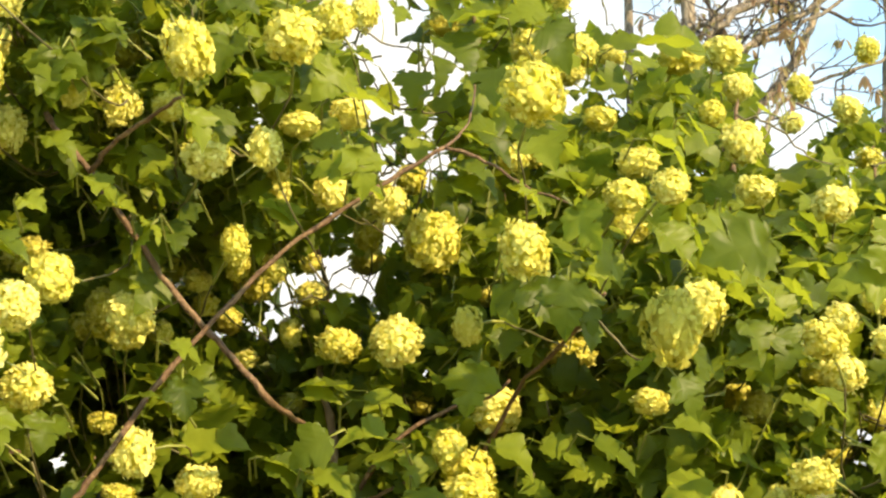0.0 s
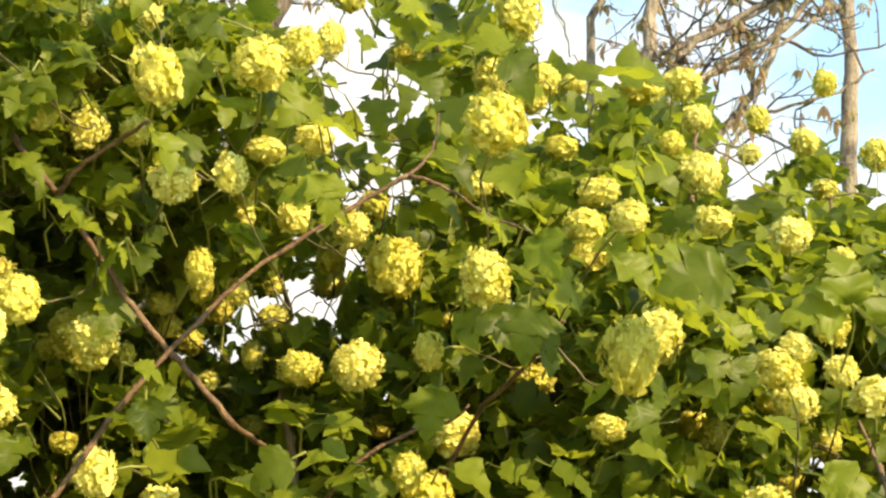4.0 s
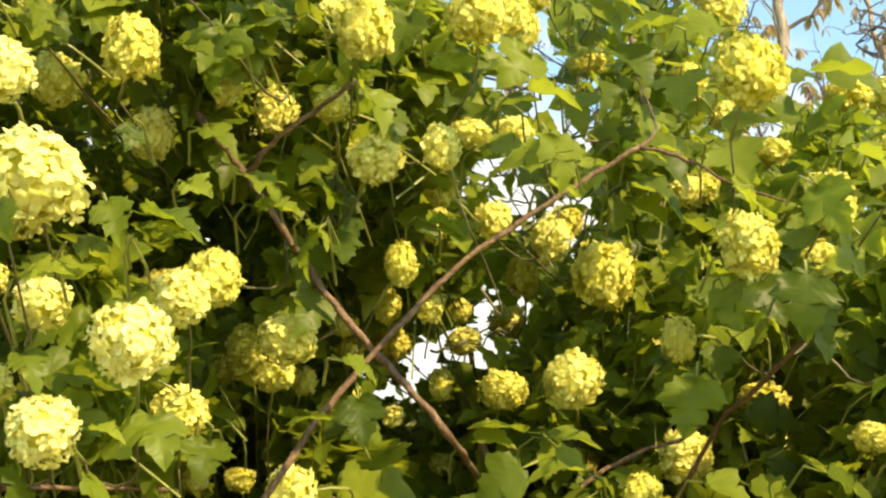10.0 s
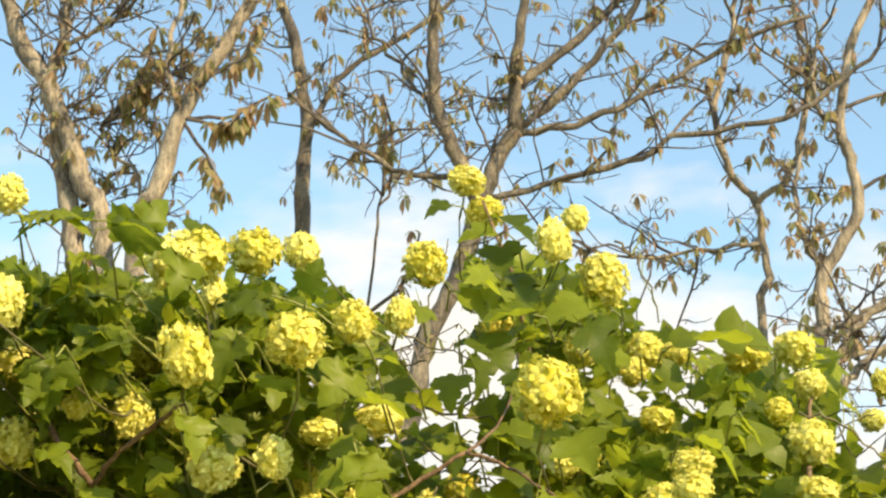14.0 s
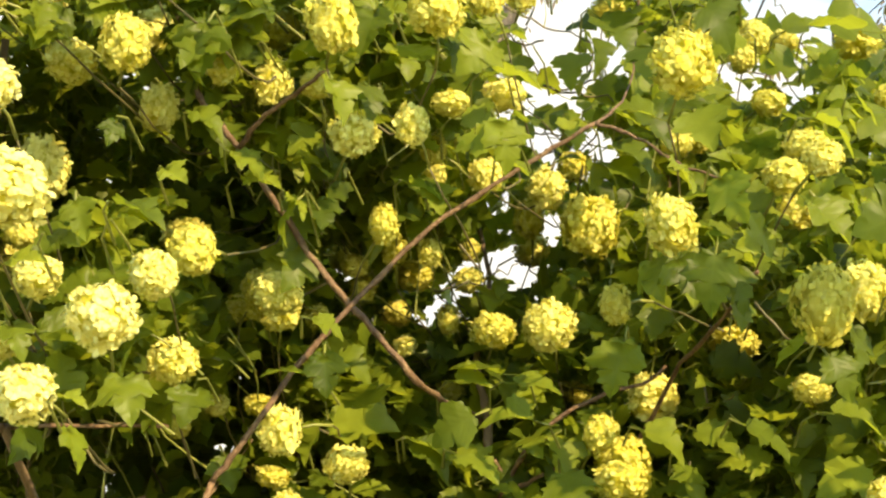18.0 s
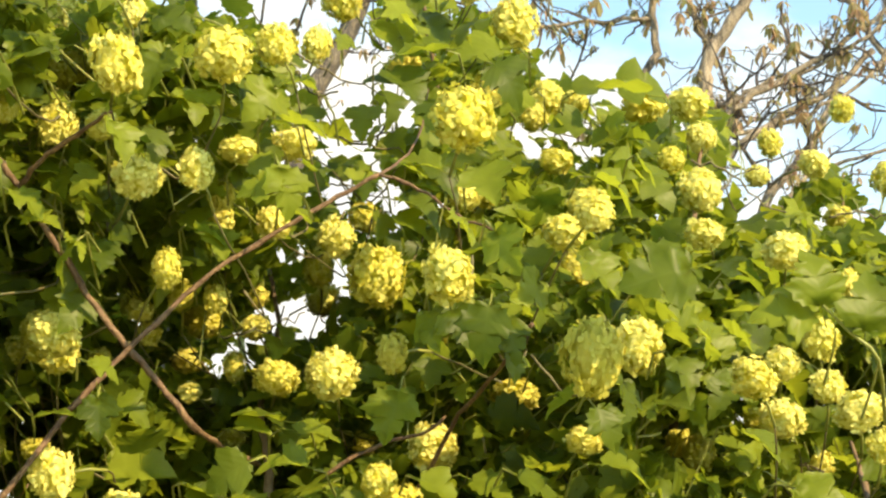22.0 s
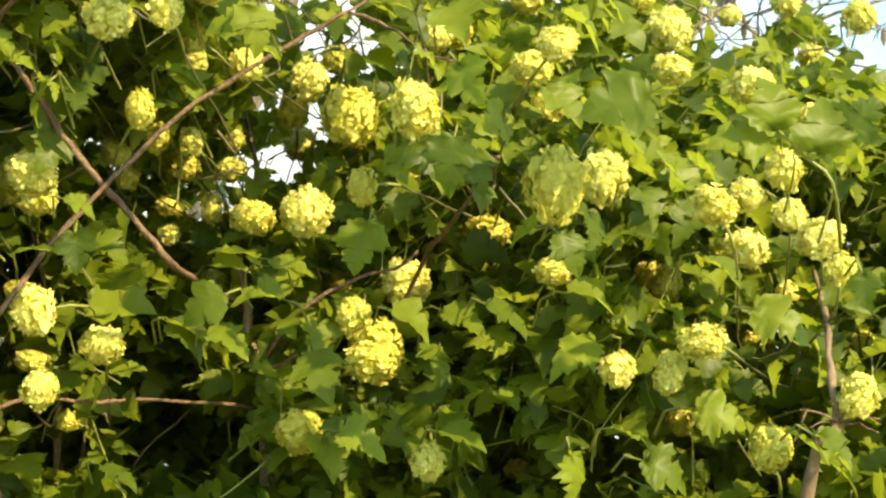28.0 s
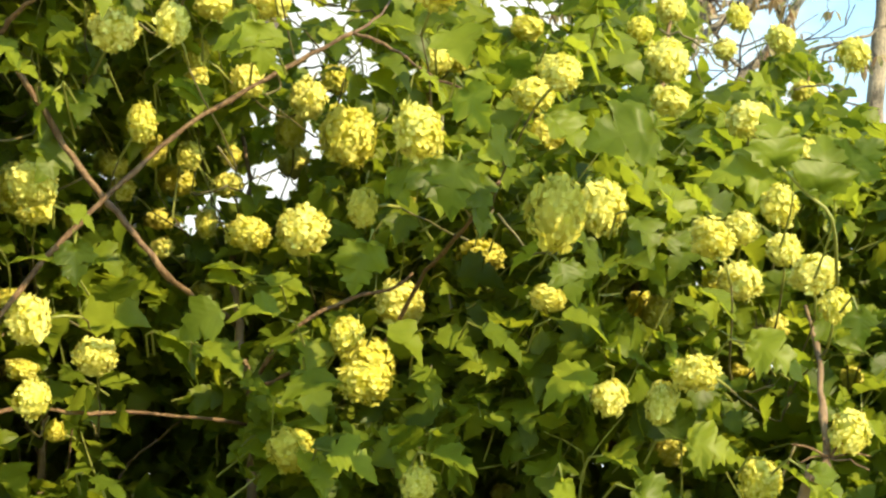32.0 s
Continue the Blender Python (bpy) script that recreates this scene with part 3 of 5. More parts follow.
FLOWERS += [  # high, midwest
    (-0.281, 1.758, 2.189, 0.057, 0.074), (-0.133, 2.253, 2.256, 0.064, 0.046), (-0.211, 1.908, 2.114, 0.041, 0.053),
    (-0.282, 1.922, 2.106, 0.059, 0.054), (-0.132, 1.983, 2.300, 0.050, 0.055), (-0.337, 2.028, 2.414, 0.070, 0.068),
    (-0.167, 1.786, 2.211, 0.066, 0.060), (-0.249, 2.259, 2.510, 0.052, 0.060), (-0.286, 2.123, 2.455, 0.072, 0.064),
    (-0.329, 1.921, 2.170, 0.040, 0.038), (-0.183, 2.061, 2.186, 0.050, 0.033), (-0.373, 2.270, 2.453, 0.038, 0.060),
    (-0.344, 1.927, 2.366, 0.064, 0.067), (-0.222, 2.196, 2.163, 0.038, 0.045),
]
FLOWERS += [  # middle, east
    (0.444, 2.285, 2.145, 0.054, 0.041), (0.243, 1.735, 1.866, 0.063, 0.086), (0.562, 2.314, 2.129, 0.065, 0.055),
    (0.244, 1.716, 2.014, 0.041, 0.039), (0.325, 2.060, 1.940, 0.062, 0.078), (0.568, 2.132, 1.968, 0.048, 0.056),
    (0.520, 2.146, 1.936, 0.050, 0.042), (0.433, 1.867, 1.868, 0.055, 0.045), (0.558, 2.055, 1.892, 0.043, 0.043),
    (0.702, 2.561, 2.137, 0.050, 0.063),
]
FLOWERS += [  # high, mideast
    (0.105, 1.802, 2.147, 0.070, 0.076), (0.254, 2.873, 2.548, 0.062, 0.067), (-0.001, 2.717, 2.548, 0.061, 0.044),
    (0.297, 2.752, 2.499, 0.048, 0.038), (-0.110, 2.286, 2.418, 0.044, 0.056), (0.229, 2.825, 2.494, 0.053, 0.050),
    (0.250, 2.523, 2.321, 0.051, 0.040), (-0.091, 2.479, 2.570, 0.066, 0.076), (0.182, 2.476, 2.531, 0.072, 0.087),
    (-0.001, 2.491, 2.657, 0.064, 0.048), (0.142, 2.426, 2.615, 0.041, 0.043), (-0.026, 2.464, 2.702, 0.060, 0.045),
    (0.108, 2.378, 2.558, 0.053, 0.076), (0.109, 2.420, 2.231, 0.048, 0.042), (0.145, 2.627, 2.475, 0.062, 0.058),
    (0.140, 2.478, 2.252, 0.050, 0.038),
]
FLOWERS += [  # high, east
    (0.482, 2.571, 2.291, 0.065, 0.074), (0.509, 2.856, 2.536, 0.074, 0.064), (0.517, 2.777, 2.446, 0.053, 0.053),
    (0.412, 2.723, 2.485, 0.076, 0.062), (0.285, 2.331, 2.199, 0.062, 0.046), (0.696, 3.084, 2.538, 0.047, 0.060),
    (0.889, 3.297, 2.684, 0.054, 0.060), (0.440, 2.590, 2.347, 0.044, 0.044), (0.829, 3.120, 2.404, 0.057, 0.039),
    (0.636, 2.902, 2.416, 0.044, 0.039), (0.737, 2.891, 2.437, 0.056, 0.051), (0.871, 2.900, 2.415, 0.062, 0.062),
]
FLOWERS += [  # low, west
    (-0.478, 1.881, 1.827, 0.059, 0.055), (-0.522, 1.547, 1.748, 0.060, 0.057), (-0.643, 3.019, 1.788, 0.048, 0.036),
    (-0.617, 1.705, 1.824, 0.048, 0.038), (-0.572, 2.243, 1.791, 0.034, 0.032), (-0.543, 2.415, 1.648, 0.050, 0.050),
    (-0.536, 2.304, 1.827, 0.034, 0.032), (-0.490, 2.361, 1.834, 0.039, 0.032),
]
FLOWERS += [  # high, west
    (-0.399, 1.986, 2.192, 0.050, 0.057), (-0.505, 1.727, 2.159, 0.056, 0.069), (-0.528, 1.936, 2.148, 0.049, 0.062),
    (-0.498, 1.776, 2.265, 0.054, 0.064), (-0.559, 1.495, 2.038, 0.055, 0.052), (-0.568, 1.955, 2.480, 0.045, 0.053),
    (-0.440, 1.897, 2.181, 0.034, 0.034), (-0.651, 1.684, 2.204, 0.046, 0.038), (-0.563, 1.700, 2.322, 0.054, 0.064),
    (-0.495, 1.578, 2.204, 0.053, 0.062), (-0.524, 1.736, 2.378, 0.034, 0.032), (-0.879, 1.992, 2.184, 0.035, 0.049),
    (-0.667, 1.930, 2.312, 0.044, 0.063), (-0.634, 2.224, 2.357, 0.055, 0.069), (-0.624, 1.880, 2.192, 0.061, 0.058),
    (-0.460, 2.245, 2.443, 0.039, 0.047), (-0.432, 2.151, 2.322, 0.056, 0.053), (-0.689, 1.620, 2.145, 0.055, 0.053),
]
FLOWERS += [  # high, west
    (-0.707, 1.700, 2.248, 0.055, 0.035), (-0.686, 1.600, 2.052, 0.034, 0.033),
]
FLOWERS += [  # low, midwest
    (-0.312, 2.099, 1.728, 0.056, 0.045), (-0.378, 2.008, 1.762, 0.053, 0.065), (-0.370, 2.022, 1.667, 0.045, 0.048),
    (-0.438, 2.474, 1.654, 0.034, 0.032), (-0.304, 2.527, 1.945, 0.035, 0.035), (-0.235, 2.547, 1.878, 0.044, 0.033),
    (-0.459, 2.340, 1.730, 0.048, 0.032),
]
FLOWERS += [  # middle, west
    (-0.459, 1.568, 1.826, 0.067, 0.067), (-0.422, 1.745, 1.929, 0.053, 0.058), (-0.431, 1.641, 1.881, 0.051, 0.049),
    (-0.556, 1.649, 1.881, 0.048, 0.046), (-0.502, 1.414, 1.916, 0.084, 0.068), (-0.576, 1.431, 1.901, 0.037, 0.042),
    (-0.911, 2.463, 2.081, 0.049, 0.061), (-0.851, 1.937, 2.029, 0.048, 0.060), (-0.802, 1.970, 1.994, 0.034, 0.033),
    (-0.768, 1.972, 1.927, 0.046, 0.046), (-0.718, 1.997, 2.007, 0.044, 0.044), (-0.687, 1.979, 2.086, 0.068, 0.085),
    (-0.574, 2.234, 2.053, 0.066, 0.050), (-0.498, 2.279, 1.966, 0.049, 0.042), (-0.462, 2.223, 1.978, 0.053, 0.053),
    (-0.464, 2.248, 1.958, 0.054, 0.046),
]
UNRIPE_SHADED = (20, 31, 69, 80)  # greener balls, coloured duller for the shade they hang in
SHADED = (1, 9, 10, 11, 12, 20, 22, 25, 31, 56, 57, 63, 67, 80, 114, 116, 120, 127, 128, 129, 130, 154, 155, 156)  # balls that get leaves added on their sun side to shade them


nodes = []


def stem(name, mat, r0, r1, line):
    """A limb or stem of the bush: its bark, the radius at the start and at the end, and its line."""
    pts = smooth_line(line, 5, 0.0010, rng)
    nodes.extend(pts)
    verts, faces = tube([p - FOOT for p in pts], [r * rng.uniform(0.88, 1.1) * (1.3 if i % 7 == 3 else 1.0) for i, r in enumerate(taper(len(pts), r0 * 0.56, r1 * 0.56))], 9)
    part(name, mesh_from(name, verts, faces, [mat], smooth=True), bush)


stem("stem", OLDWOOD, 0.024, 0.016, [(0.05, 2.45, -0.1), (-0.06, 2.38, 0.7), (-0.139, 2.3, 1.449), (-0.123, 2.32, 1.539), (-0.131, 2.33, 1.7)])
stem("stem", OLDWOOD, 0.014, 0.006, [(-0.131, 2.33, 1.7), (-0.156, 2.35, 1.769), (-0.166, 2.38, 1.839), (-0.186, 2.45, 1.92), (-0.2, 2.75, 2.1), (-0.25, 2.8, 2.3)])
stem("limb", TWIG, 0.008, 0.004, [(-0.131, 2.25, 1.7), (-0.092, 2.2, 1.715), (-0.043, 2.15, 1.736)])
stem("limb", TWIG, 0.0066, 0.0046, [(-0.43, 1.9, 1.691), (-0.393, 1.9, 1.742), (-0.328, 1.92, 1.841), (-0.276, 1.93, 1.905), (-0.206, 1.94, 1.981), (-0.125, 1.95, 2.044), (-0.057, 1.95, 2.086), (0.003, 1.95, 2.123)])
stem("limb", TWIG, 0.012, 0.0075, [(-0.2, 2.4, -0.1), (-0.4, 2.1, 0.9), (-0.5, 1.92, 1.45), (-0.43, 1.9, 1.691)])
stem("limb", TWIG, 0.0035, 0.002, [(0.003, 1.95, 2.123), (0.03, 2.03, 2.17), (0.045, 2.2, 2.26), (0.05, 2.42, 2.40)])
stem("limb", TWIG, 0.0045, 0.0025, [(0.003, 1.95, 2.123), (0.053, 1.93, 2.1), (0.099, 1.92, 2.066), (0.15, 1.9, 2.04)])
stem("limb", TWIG, 0.0062, 0.0074, [(-0.66, 2.35, 2.50), (-0.53, 2.05, 2.26), (-0.468, 1.90, 2.150), (-0.438, 1.9, 2.113), (-0.419, 1.91, 2.087), (-0.396, 1.92, 2.055), (-0.356, 1.95, 1.995), (-0.309, 1.96, 1.931), (-0.264, 1.98, 1.882), (-0.211, 2.0, 1.822), (-0.19, 2.16, 1.81), (-0.16, 2.45, 1.78), (-0.12, 2.5, 1.4)])
stem("limb", TWIG, 0.006, 0.004, [(-0.419, 1.91, 2.087), (-0.387, 1.88, 2.113), (-0.342, 1.85, 2.135), (-0.292, 1.8, 2.146)])
stem("limb", TWIG, 0.004, 0.0065, [(0.186, 1.88, 1.928), (0.158, 1.95, 1.899), (0.126, 2.05, 1.872), (0.085, 2.2, 1.832), (0.0, 2.35, 1.6), (0.0, 2.42, 0.9)])
stem("limb", TWIG, 0.0035, 0.006, [(0.087, 2.2, 1.868), (0.057, 2.2, 1.845), (-0.003, 2.2, 1.827), (-0.078, 2.2, 1.779), (-0.129, 2.24, 1.703)])
stem("limb", OLDWOOD, 0.013, 0.005, [(0.2, 2.45, -0.1), (0.45, 2.1, 0.9), (0.537, 1.9, 1.546), (0.554, 1.88, 1.596), (0.565, 1.87, 1.621), (0.567, 1.9, 1.687), (0.588, 2.0, 1.752), (0.63, 2.25, 1.85)])
stem("limb", TWIG, 0.006, 0.004, [(-0.5, 2.1, 1.617), (-0.453, 2.08, 1.638), (-0.401, 2.1, 1.662), (-0.337, 2.15, 1.66), (-0.27, 2.2, 1.667), (-0.131, 2.26, 1.66)])
stem("limb", TWIG, 0.010, 0.011, [(-0.821, 1.8, 1.893), (-0.77, 1.8, 1.834), (-0.718, 1.78, 1.782), (-0.665, 1.77, 1.744), (-0.633, 1.78, 1.74)])
stem("limb", TWIG, 0.006, 0.004, [(-0.633, 1.78, 1.74), (-0.60, 1.85, 1.749), (-0.5, 1.95, 1.76)])
stem("stem", OLDWOOD, 0.014, 0.011, [(-0.3, 2.5, -0.1), (-0.75, 2.1, 1.0), (-0.824, 2.0, 1.642), (-0.826, 2.0, 1.748), (-0.812, 2.0, 1.827), (-0.827, 2.1, 1.913), (-0.8, 2.1, 2.3)])
stem("stem", OLDWOOD, 0.013, 0.010, [(-0.25, 2.55, -0.1), (-0.6, 2.35, 1.0), (-0.66, 2.1, 1.55), (-0.633, 1.78, 1.74)])
stem("stem", OLDWOOD, 0.018, 0.005, [(0.15, 2.6, -0.1), (0.35, 2.7, 1.2), (0.45, 2.7, 1.9), (0.5, 2.75, 2.3), (0.52, 2.78, 2.45)])
stem("stem", OLDWOOD, 0.016, 0.004, [(0.1, 2.6, -0.1), (0.15, 2.7, 1.3), (0.12, 2.65, 2.0), (0.05, 2.5, 2.5), (0.0, 2.45, 2.66)])
stem("stem", OLDWOOD, 0.016, 0.004, [(-0.1, 2.6, -0.1), (-0.45, 2.6, 1.3), (-0.50, 2.7, 2.0), (-0.52, 2.7, 2.4)])
stem("stem", OLDWOOD, 0.016, 0.005, [(0.3, 2.7, -0.1), (0.75, 2.95, 1.4), (0.82, 3.05, 2.1), (0.85, 3.15, 2.5)])
# thin old stems and dead wood low in the bush
for i in range(26):
    at = Vector((rng.uniform(-1.0, -0.3), rng.uniform(2.1, 2.8), rng.uniform(1.35, 1.5)))
    way = Vector((rng.gauss(0.0, 0.35), rng.gauss(0, 0.2), 1.0)).normalized()
    line = [at.copy()]
    for j in range(rng.randint(4, 6)):
        way = (way + Vector((rng.gauss(0, 0.22), rng.gauss(0, 0.15), rng.gauss(0, 0.12)))).normalized()
        at = at + way * rng.uniform(0.05, 0.09)
        line.append(at.copy())
    stem("stem", OLDWOOD, rng.uniform(0.004, 0.007), 0.002, line)
node_array = np.array(nodes)
# last year's dry flower stalks on the upright limb
hub = Vector((0.568, 1.868, 1.622))
for dx, dz in ((-0.050, 0.012), (-0.037, -0.007), (0.044, 0.003), (0.040, -0.013), (0.014, 0.018), (-0.026, -0.029), (-0.010, 0.022)):
    tip = hub + Vector((dx, -0.01 + rng.gauss(0, 0.01), dz))
    pts = smooth_line([hub, hub.lerp(tip, 0.5) + Vector((0, 0, 0.004)), tip], 3, 0.0008, rng)
    part("dry_stalk", mesh_from("dry_stalk", *tube([p - FOOT for p in pts], taper(len(pts), 0.0016, 0.0008), 6), [TWIG], smooth=True), bush, "dry brown flower stalk")


# leaves: three lobes with coarse teeth
HALF = [(0.0, 0.0), (0.13, -0.07), (0.24, -0.04), (0.28, 0.04), (0.39, 0.04), (0.41, 0.15), (0.53, 0.20), (0.51, 0.31), (0.64, 0.44), (0.51, 0.47),
        (0.48, 0.57), (0.37, 0.53), (0.27, 0.57), (0.36, 0.65), (0.30, 0.72), (0.31, 0.82), (0.20, 0.84), (0.15, 0.95), (0.0, 1.07)]


def leaf_shape(seed, fine=False, outline=HALF):
    """Verts, faces and UVs of a leaf one unit long, with its stalk; base at the origin, tip along y, upper side along z."""
    r = random.Random(seed)
    fold, droop, curl = r.uniform(0.15, 0.75), r.uniform(0.15, 1.0), r.uniform(-0.1, 0.9)
    slim, skew, lobe = r.uniform(0.86, 1.12), r.uniform(-0.12, 0.12), r.uniform(-0.2, 1.0)
    verts, faces, uvs = [], [], []

    def put(x, y):
        z = fold * abs(x) - droop * max(0.0, y - 0.25) ** 2 - curl * x * x + 0.035 * math.sin(11 * y + 9 * x + seed)
        if fine:
            z += 0.05 * math.sin(9 * y - 14 * abs(x) + seed) * min(1.0, abs(x) * 4) - lobe * max(0.0, abs(x) - 0.28) * (1.0 if x > 0 else 0.4)
        verts.append((x * slim + skew * y * y, y, z))
        uvs.append((0.5 + x * 0.8, y * 0.95))
        return len(verts) - 1

    mids = [put(0, y) for y in (0.02, 0.28, 0.54, 0.8)]
    for s in (1, -1):
        edge = [(s * x * r.uniform(0.93, 1.07), y + r.uniform(-0.02, 0.02)) for x, y in outline]
        ids = [put(x, y) for x, y in edge]
        if fine:  # a row of points half way out lets the blade arch between its veins
            inner = [put(x * 0.52, 0.02 + y * 0.52 + 0.48 * (0.02, 0.28, 0.54, 0.8)[min(3, i * 4 // (len(outline) - 1))]) for i, (x, y) in enumerate(edge)]
        for i in range(len(ids) - 1):
            a, b = min(3, i * 4 // (len(outline) - 1)), min(3, (i + 1) * 4 // (len(outline) - 1))
            quad = [(inner[i], ids[i], ids[i + 1]), (inner[i], ids[i + 1], inner[i + 1]), (mids[a], inner[i], inner[i + 1])] if fine else [(mids[a], ids[i], ids[i + 1])]
            if b != a:
                quad.append((mids[a], inner[i + 1] if fine else ids[i + 1], mids[b]))
            faces += quad if s > 0 else [f[::-1] for f in quad]
    n = len(verts)
    for i, y in enumerate((0.03, -0.18, -0.38)):
        for dx, dz in ((0.014, 0), (-0.007, 0.012), (-0.007, -0.012)):
            verts.append((dx, y, dz - 0.012 + 0.3 * max(0, -y) ** 2))
            uvs.append((0.5, 0.5))
    for i in range(2):
        for k in range(3):
            a, b = n + 3 * i + k, n + 3 * i + (k + 1) % 3
            faces.append((a, b, b + 3, a + 3))
    return np.array(verts), faces, np.array(uvs)


SHAPES = [leaf_shape(40 + i) for i in range(16)]
FINE = [leaf_shape(40 + i, True) for i in range(16)]
PLAIN = [leaf_shape(40 + i, False, [HALF[j] for j in (0, 2, 4, 6, 8, 12, 13, 15, 18)]) for i in range(16)]
LEAF_MESHES = [mesh_from("leaf", v, f, [LEAF], u, smooth=True) for v, f, u in FINE]

# gaps cut to fit the camera's view: (across, up, half width, half height) as slopes from a point on the camera's side
VIEW_EYE = Vector((0.02, 0.05, 1.56))
OPENINGS = []
OPENINGS += [
    (-0.052, 0.348, 0.019, 0.026), (-0.043, 0.375, 0.018, 0.016), (-0.040, 0.284, 0.014, 0.016), (-0.070, 0.231, 0.018, 0.016), (-0.086, 0.193, 0.017, 0.013), (-0.107, 0.181, 0.014, 0.015),
    (-0.061, 0.196, 0.009, 0.009), (-0.029, 0.350, 0.021, 0.019), (-0.024, 0.288, 0.014, 0.013), (0.107, 0.320, 0.013, 0.013), (0.087, 0.384, 0.018, 0.020), (0.072, 0.426, 0.012, 0.016),
    (0.203, 0.293, 0.010, 0.020), (-0.042, 0.227, 0.010, 0.010), (-0.054, 0.343, 0.025, 0.038), (-0.075, 0.314, 0.013, 0.013), (0.222, 0.300, 0.020, 0.018), (-0.018, 0.279, 0.018, 0.021),
]
OPENINGS += [
    (-0.002, 0.340, 0.014, 0.013), (0.213, 0.289, 0.021, 0.021), (-0.024, 0.277, 0.015, 0.024), (-0.076, 0.208, 0.012, 0.012), (0.290, 0.272, 0.012, 0.010), (0.317, 0.267, 0.007, 0.012),
    (0.238, 0.099, 0.009, 0.008), (-0.031, 0.359, 0.029, 0.029), (-0.028, 0.311, 0.024, 0.012), (0.075, 0.323, 0.01, 0.014), (-0.04, 0.387, 0.021, 0.021), (-0.314, 0.067, 0.004, 0.008),
    (-0.449, 0.158, 0.009, 0.017), (-0.245, 0.095, 0.007, 0.009), (0.254, 0.095, 0.009, 0.013), (0.317, 0.072, 0.005, 0.008), (-0.376, 0.425, 0.008, 0.011), (-0.267, 0.391, 0.004, 0.004),
]
# shaded recesses with no leaves near the face, also placed to fit the camera's view
HOLLOWS = []
HOLLOWS += [
    (-0.326, 0.280, 0.058, 0.040), (-0.363, 0.080, 0.105, 0.052), (-0.339, 0.316, 0.031, 0.019), (-0.214, 0.226, 0.024, 0.019), (0.015, 0.254, 0.015, 0.022), (-0.215, 0.238, 0.021, 0.019),
    (-0.240, 0.309, 0.015, 0.014), (-0.112, 0.046, 0.041, 0.015), (-0.069, 0.015, 0.038, 0.024), (0.084, 0.006, 0.021, 0.017), (-0.327, 0.275, 0.041, 0.031), (-0.280, 0.339, 0.021, 0.014),
    (-0.198, 0.022, 0.027, 0.021), (-0.351, 0.083, 0.041, 0.024), (-0.425, 0.157, 0.027, 0.024), (-0.028, 0.282, 0.014, 0.010), (-0.243, 0.254, 0.031, 0.034), (-0.206, 0.228, 0.021, 0.021),
]
HOLLOWS += [
    (-0.351, 0.292, 0.031, 0.027), (-0.213, 0.227, 0.024, 0.024), (-0.242, 0.133, 0.031, 0.017), (-0.278, 0.272, 0.017, 0.021), (-0.337, 0.097, 0.031, 0.027), (0.088, 0.026, 0.031, 0.021),
    (0.157, 0.028, 0.029, 0.019), (0.301, 0.021, 0.021, 0.014), (-0.023, 0.01, 0.021, 0.014), (-0.425, 0.132, 0.045, 0.023), (-0.444, 0.096, 0.03, 0.023), (-0.352, 0.103, 0.023, 0.019),
    (-0.261, 0.275, 0.026, 0.026), (-0.073, 0.031, 0.031, 0.038), (-0.142, 0.017, 0.041, 0.021), (-0.109, 0.065, 0.017, 0.014),
]
HOLLOWS += [
    (-0.246, 0.249, 0.021, 0.021), (-0.306, 0.279, 0.021, 0.024), (-0.275, 0.154, 0.021, 0.010),
    (-0.204, 0.154, 0.038, 0.010), (-0.218, 0.229, 0.027, 0.024), (0.016, 0.216, 0.012, 0.014), (-0.38, 0.05, 0.12, 0.06),
    (-0.36, 0.335, 0.045, 0.03), (-0.40, 0.30, 0.03, 0.04), (-0.41, 0.36, 0.04, 0.03), (-0.31, 0.305, 0.05, 0.03), (-0.29, 0.355, 0.03, 0.018),
]
RIM = [(-0.8, 0.49), (-0.38, 0.455), (-0.30, 0.436), (-0.26, 0.434), (-0.22, 0.424), (-0.157, 0.42), (-0.103, 0.405), (-0.091, 0.392), (-0.055, 0.375), (-0.046, 0.335), (-0.037, 0.345),
       (-0.030, 0.39), (-0.020, 0.43), (0.03, 0.43), (0.075, 0.41), (0.084, 0.372), (0.112, 0.362), (0.178, 0.364), (0.192, 0.345), (0.202, 0.30), (0.222, 0.285),
       (0.242, 0.31), (0.258, 0.325), (0.28, 0.297), (0.31, 0.28), (0.8, 0.28)]
rim_s, rim_h = np.array(RIM).T
heads = np.array(FLOWERS)
head_y = heads[:, 1] - VIEW_EYE.y
head_s, head_h = (heads[:, 0] - VIEW_EYE.x) / head_y, (heads[:, 2] - VIEW_EYE.z) / head_y


def front(s, h):
    """How far the outer face of the bush lies at a slope across and up."""
    w = np.exp(-((head_s - s) ** 2 + (head_h - h) ** 2) / (2 * 0.045 ** 2)) + 1e-5
    return float((w * heads[:, 1]).sum() / w.sum())


SUN_LINE = np.array(SUN_TO)


SUNNY = ~np.isin(np.arange(len(heads)), SHADED)  # the balls that no growth shades


def before_sun(p, wide):
    """Whether a place lies between the sun and one of the sunny balls."""
    off = np.array(p) - heads[:, :3]
    along = off @ SUN_LINE
    away = np.linalg.norm(off - along[:, None] * SUN_LINE, axis=1)
    return bool((SUNNY & (along > 0.0) & (along < 1.0) & (away < heads[:, 3] * 0.45 + wide)).any())


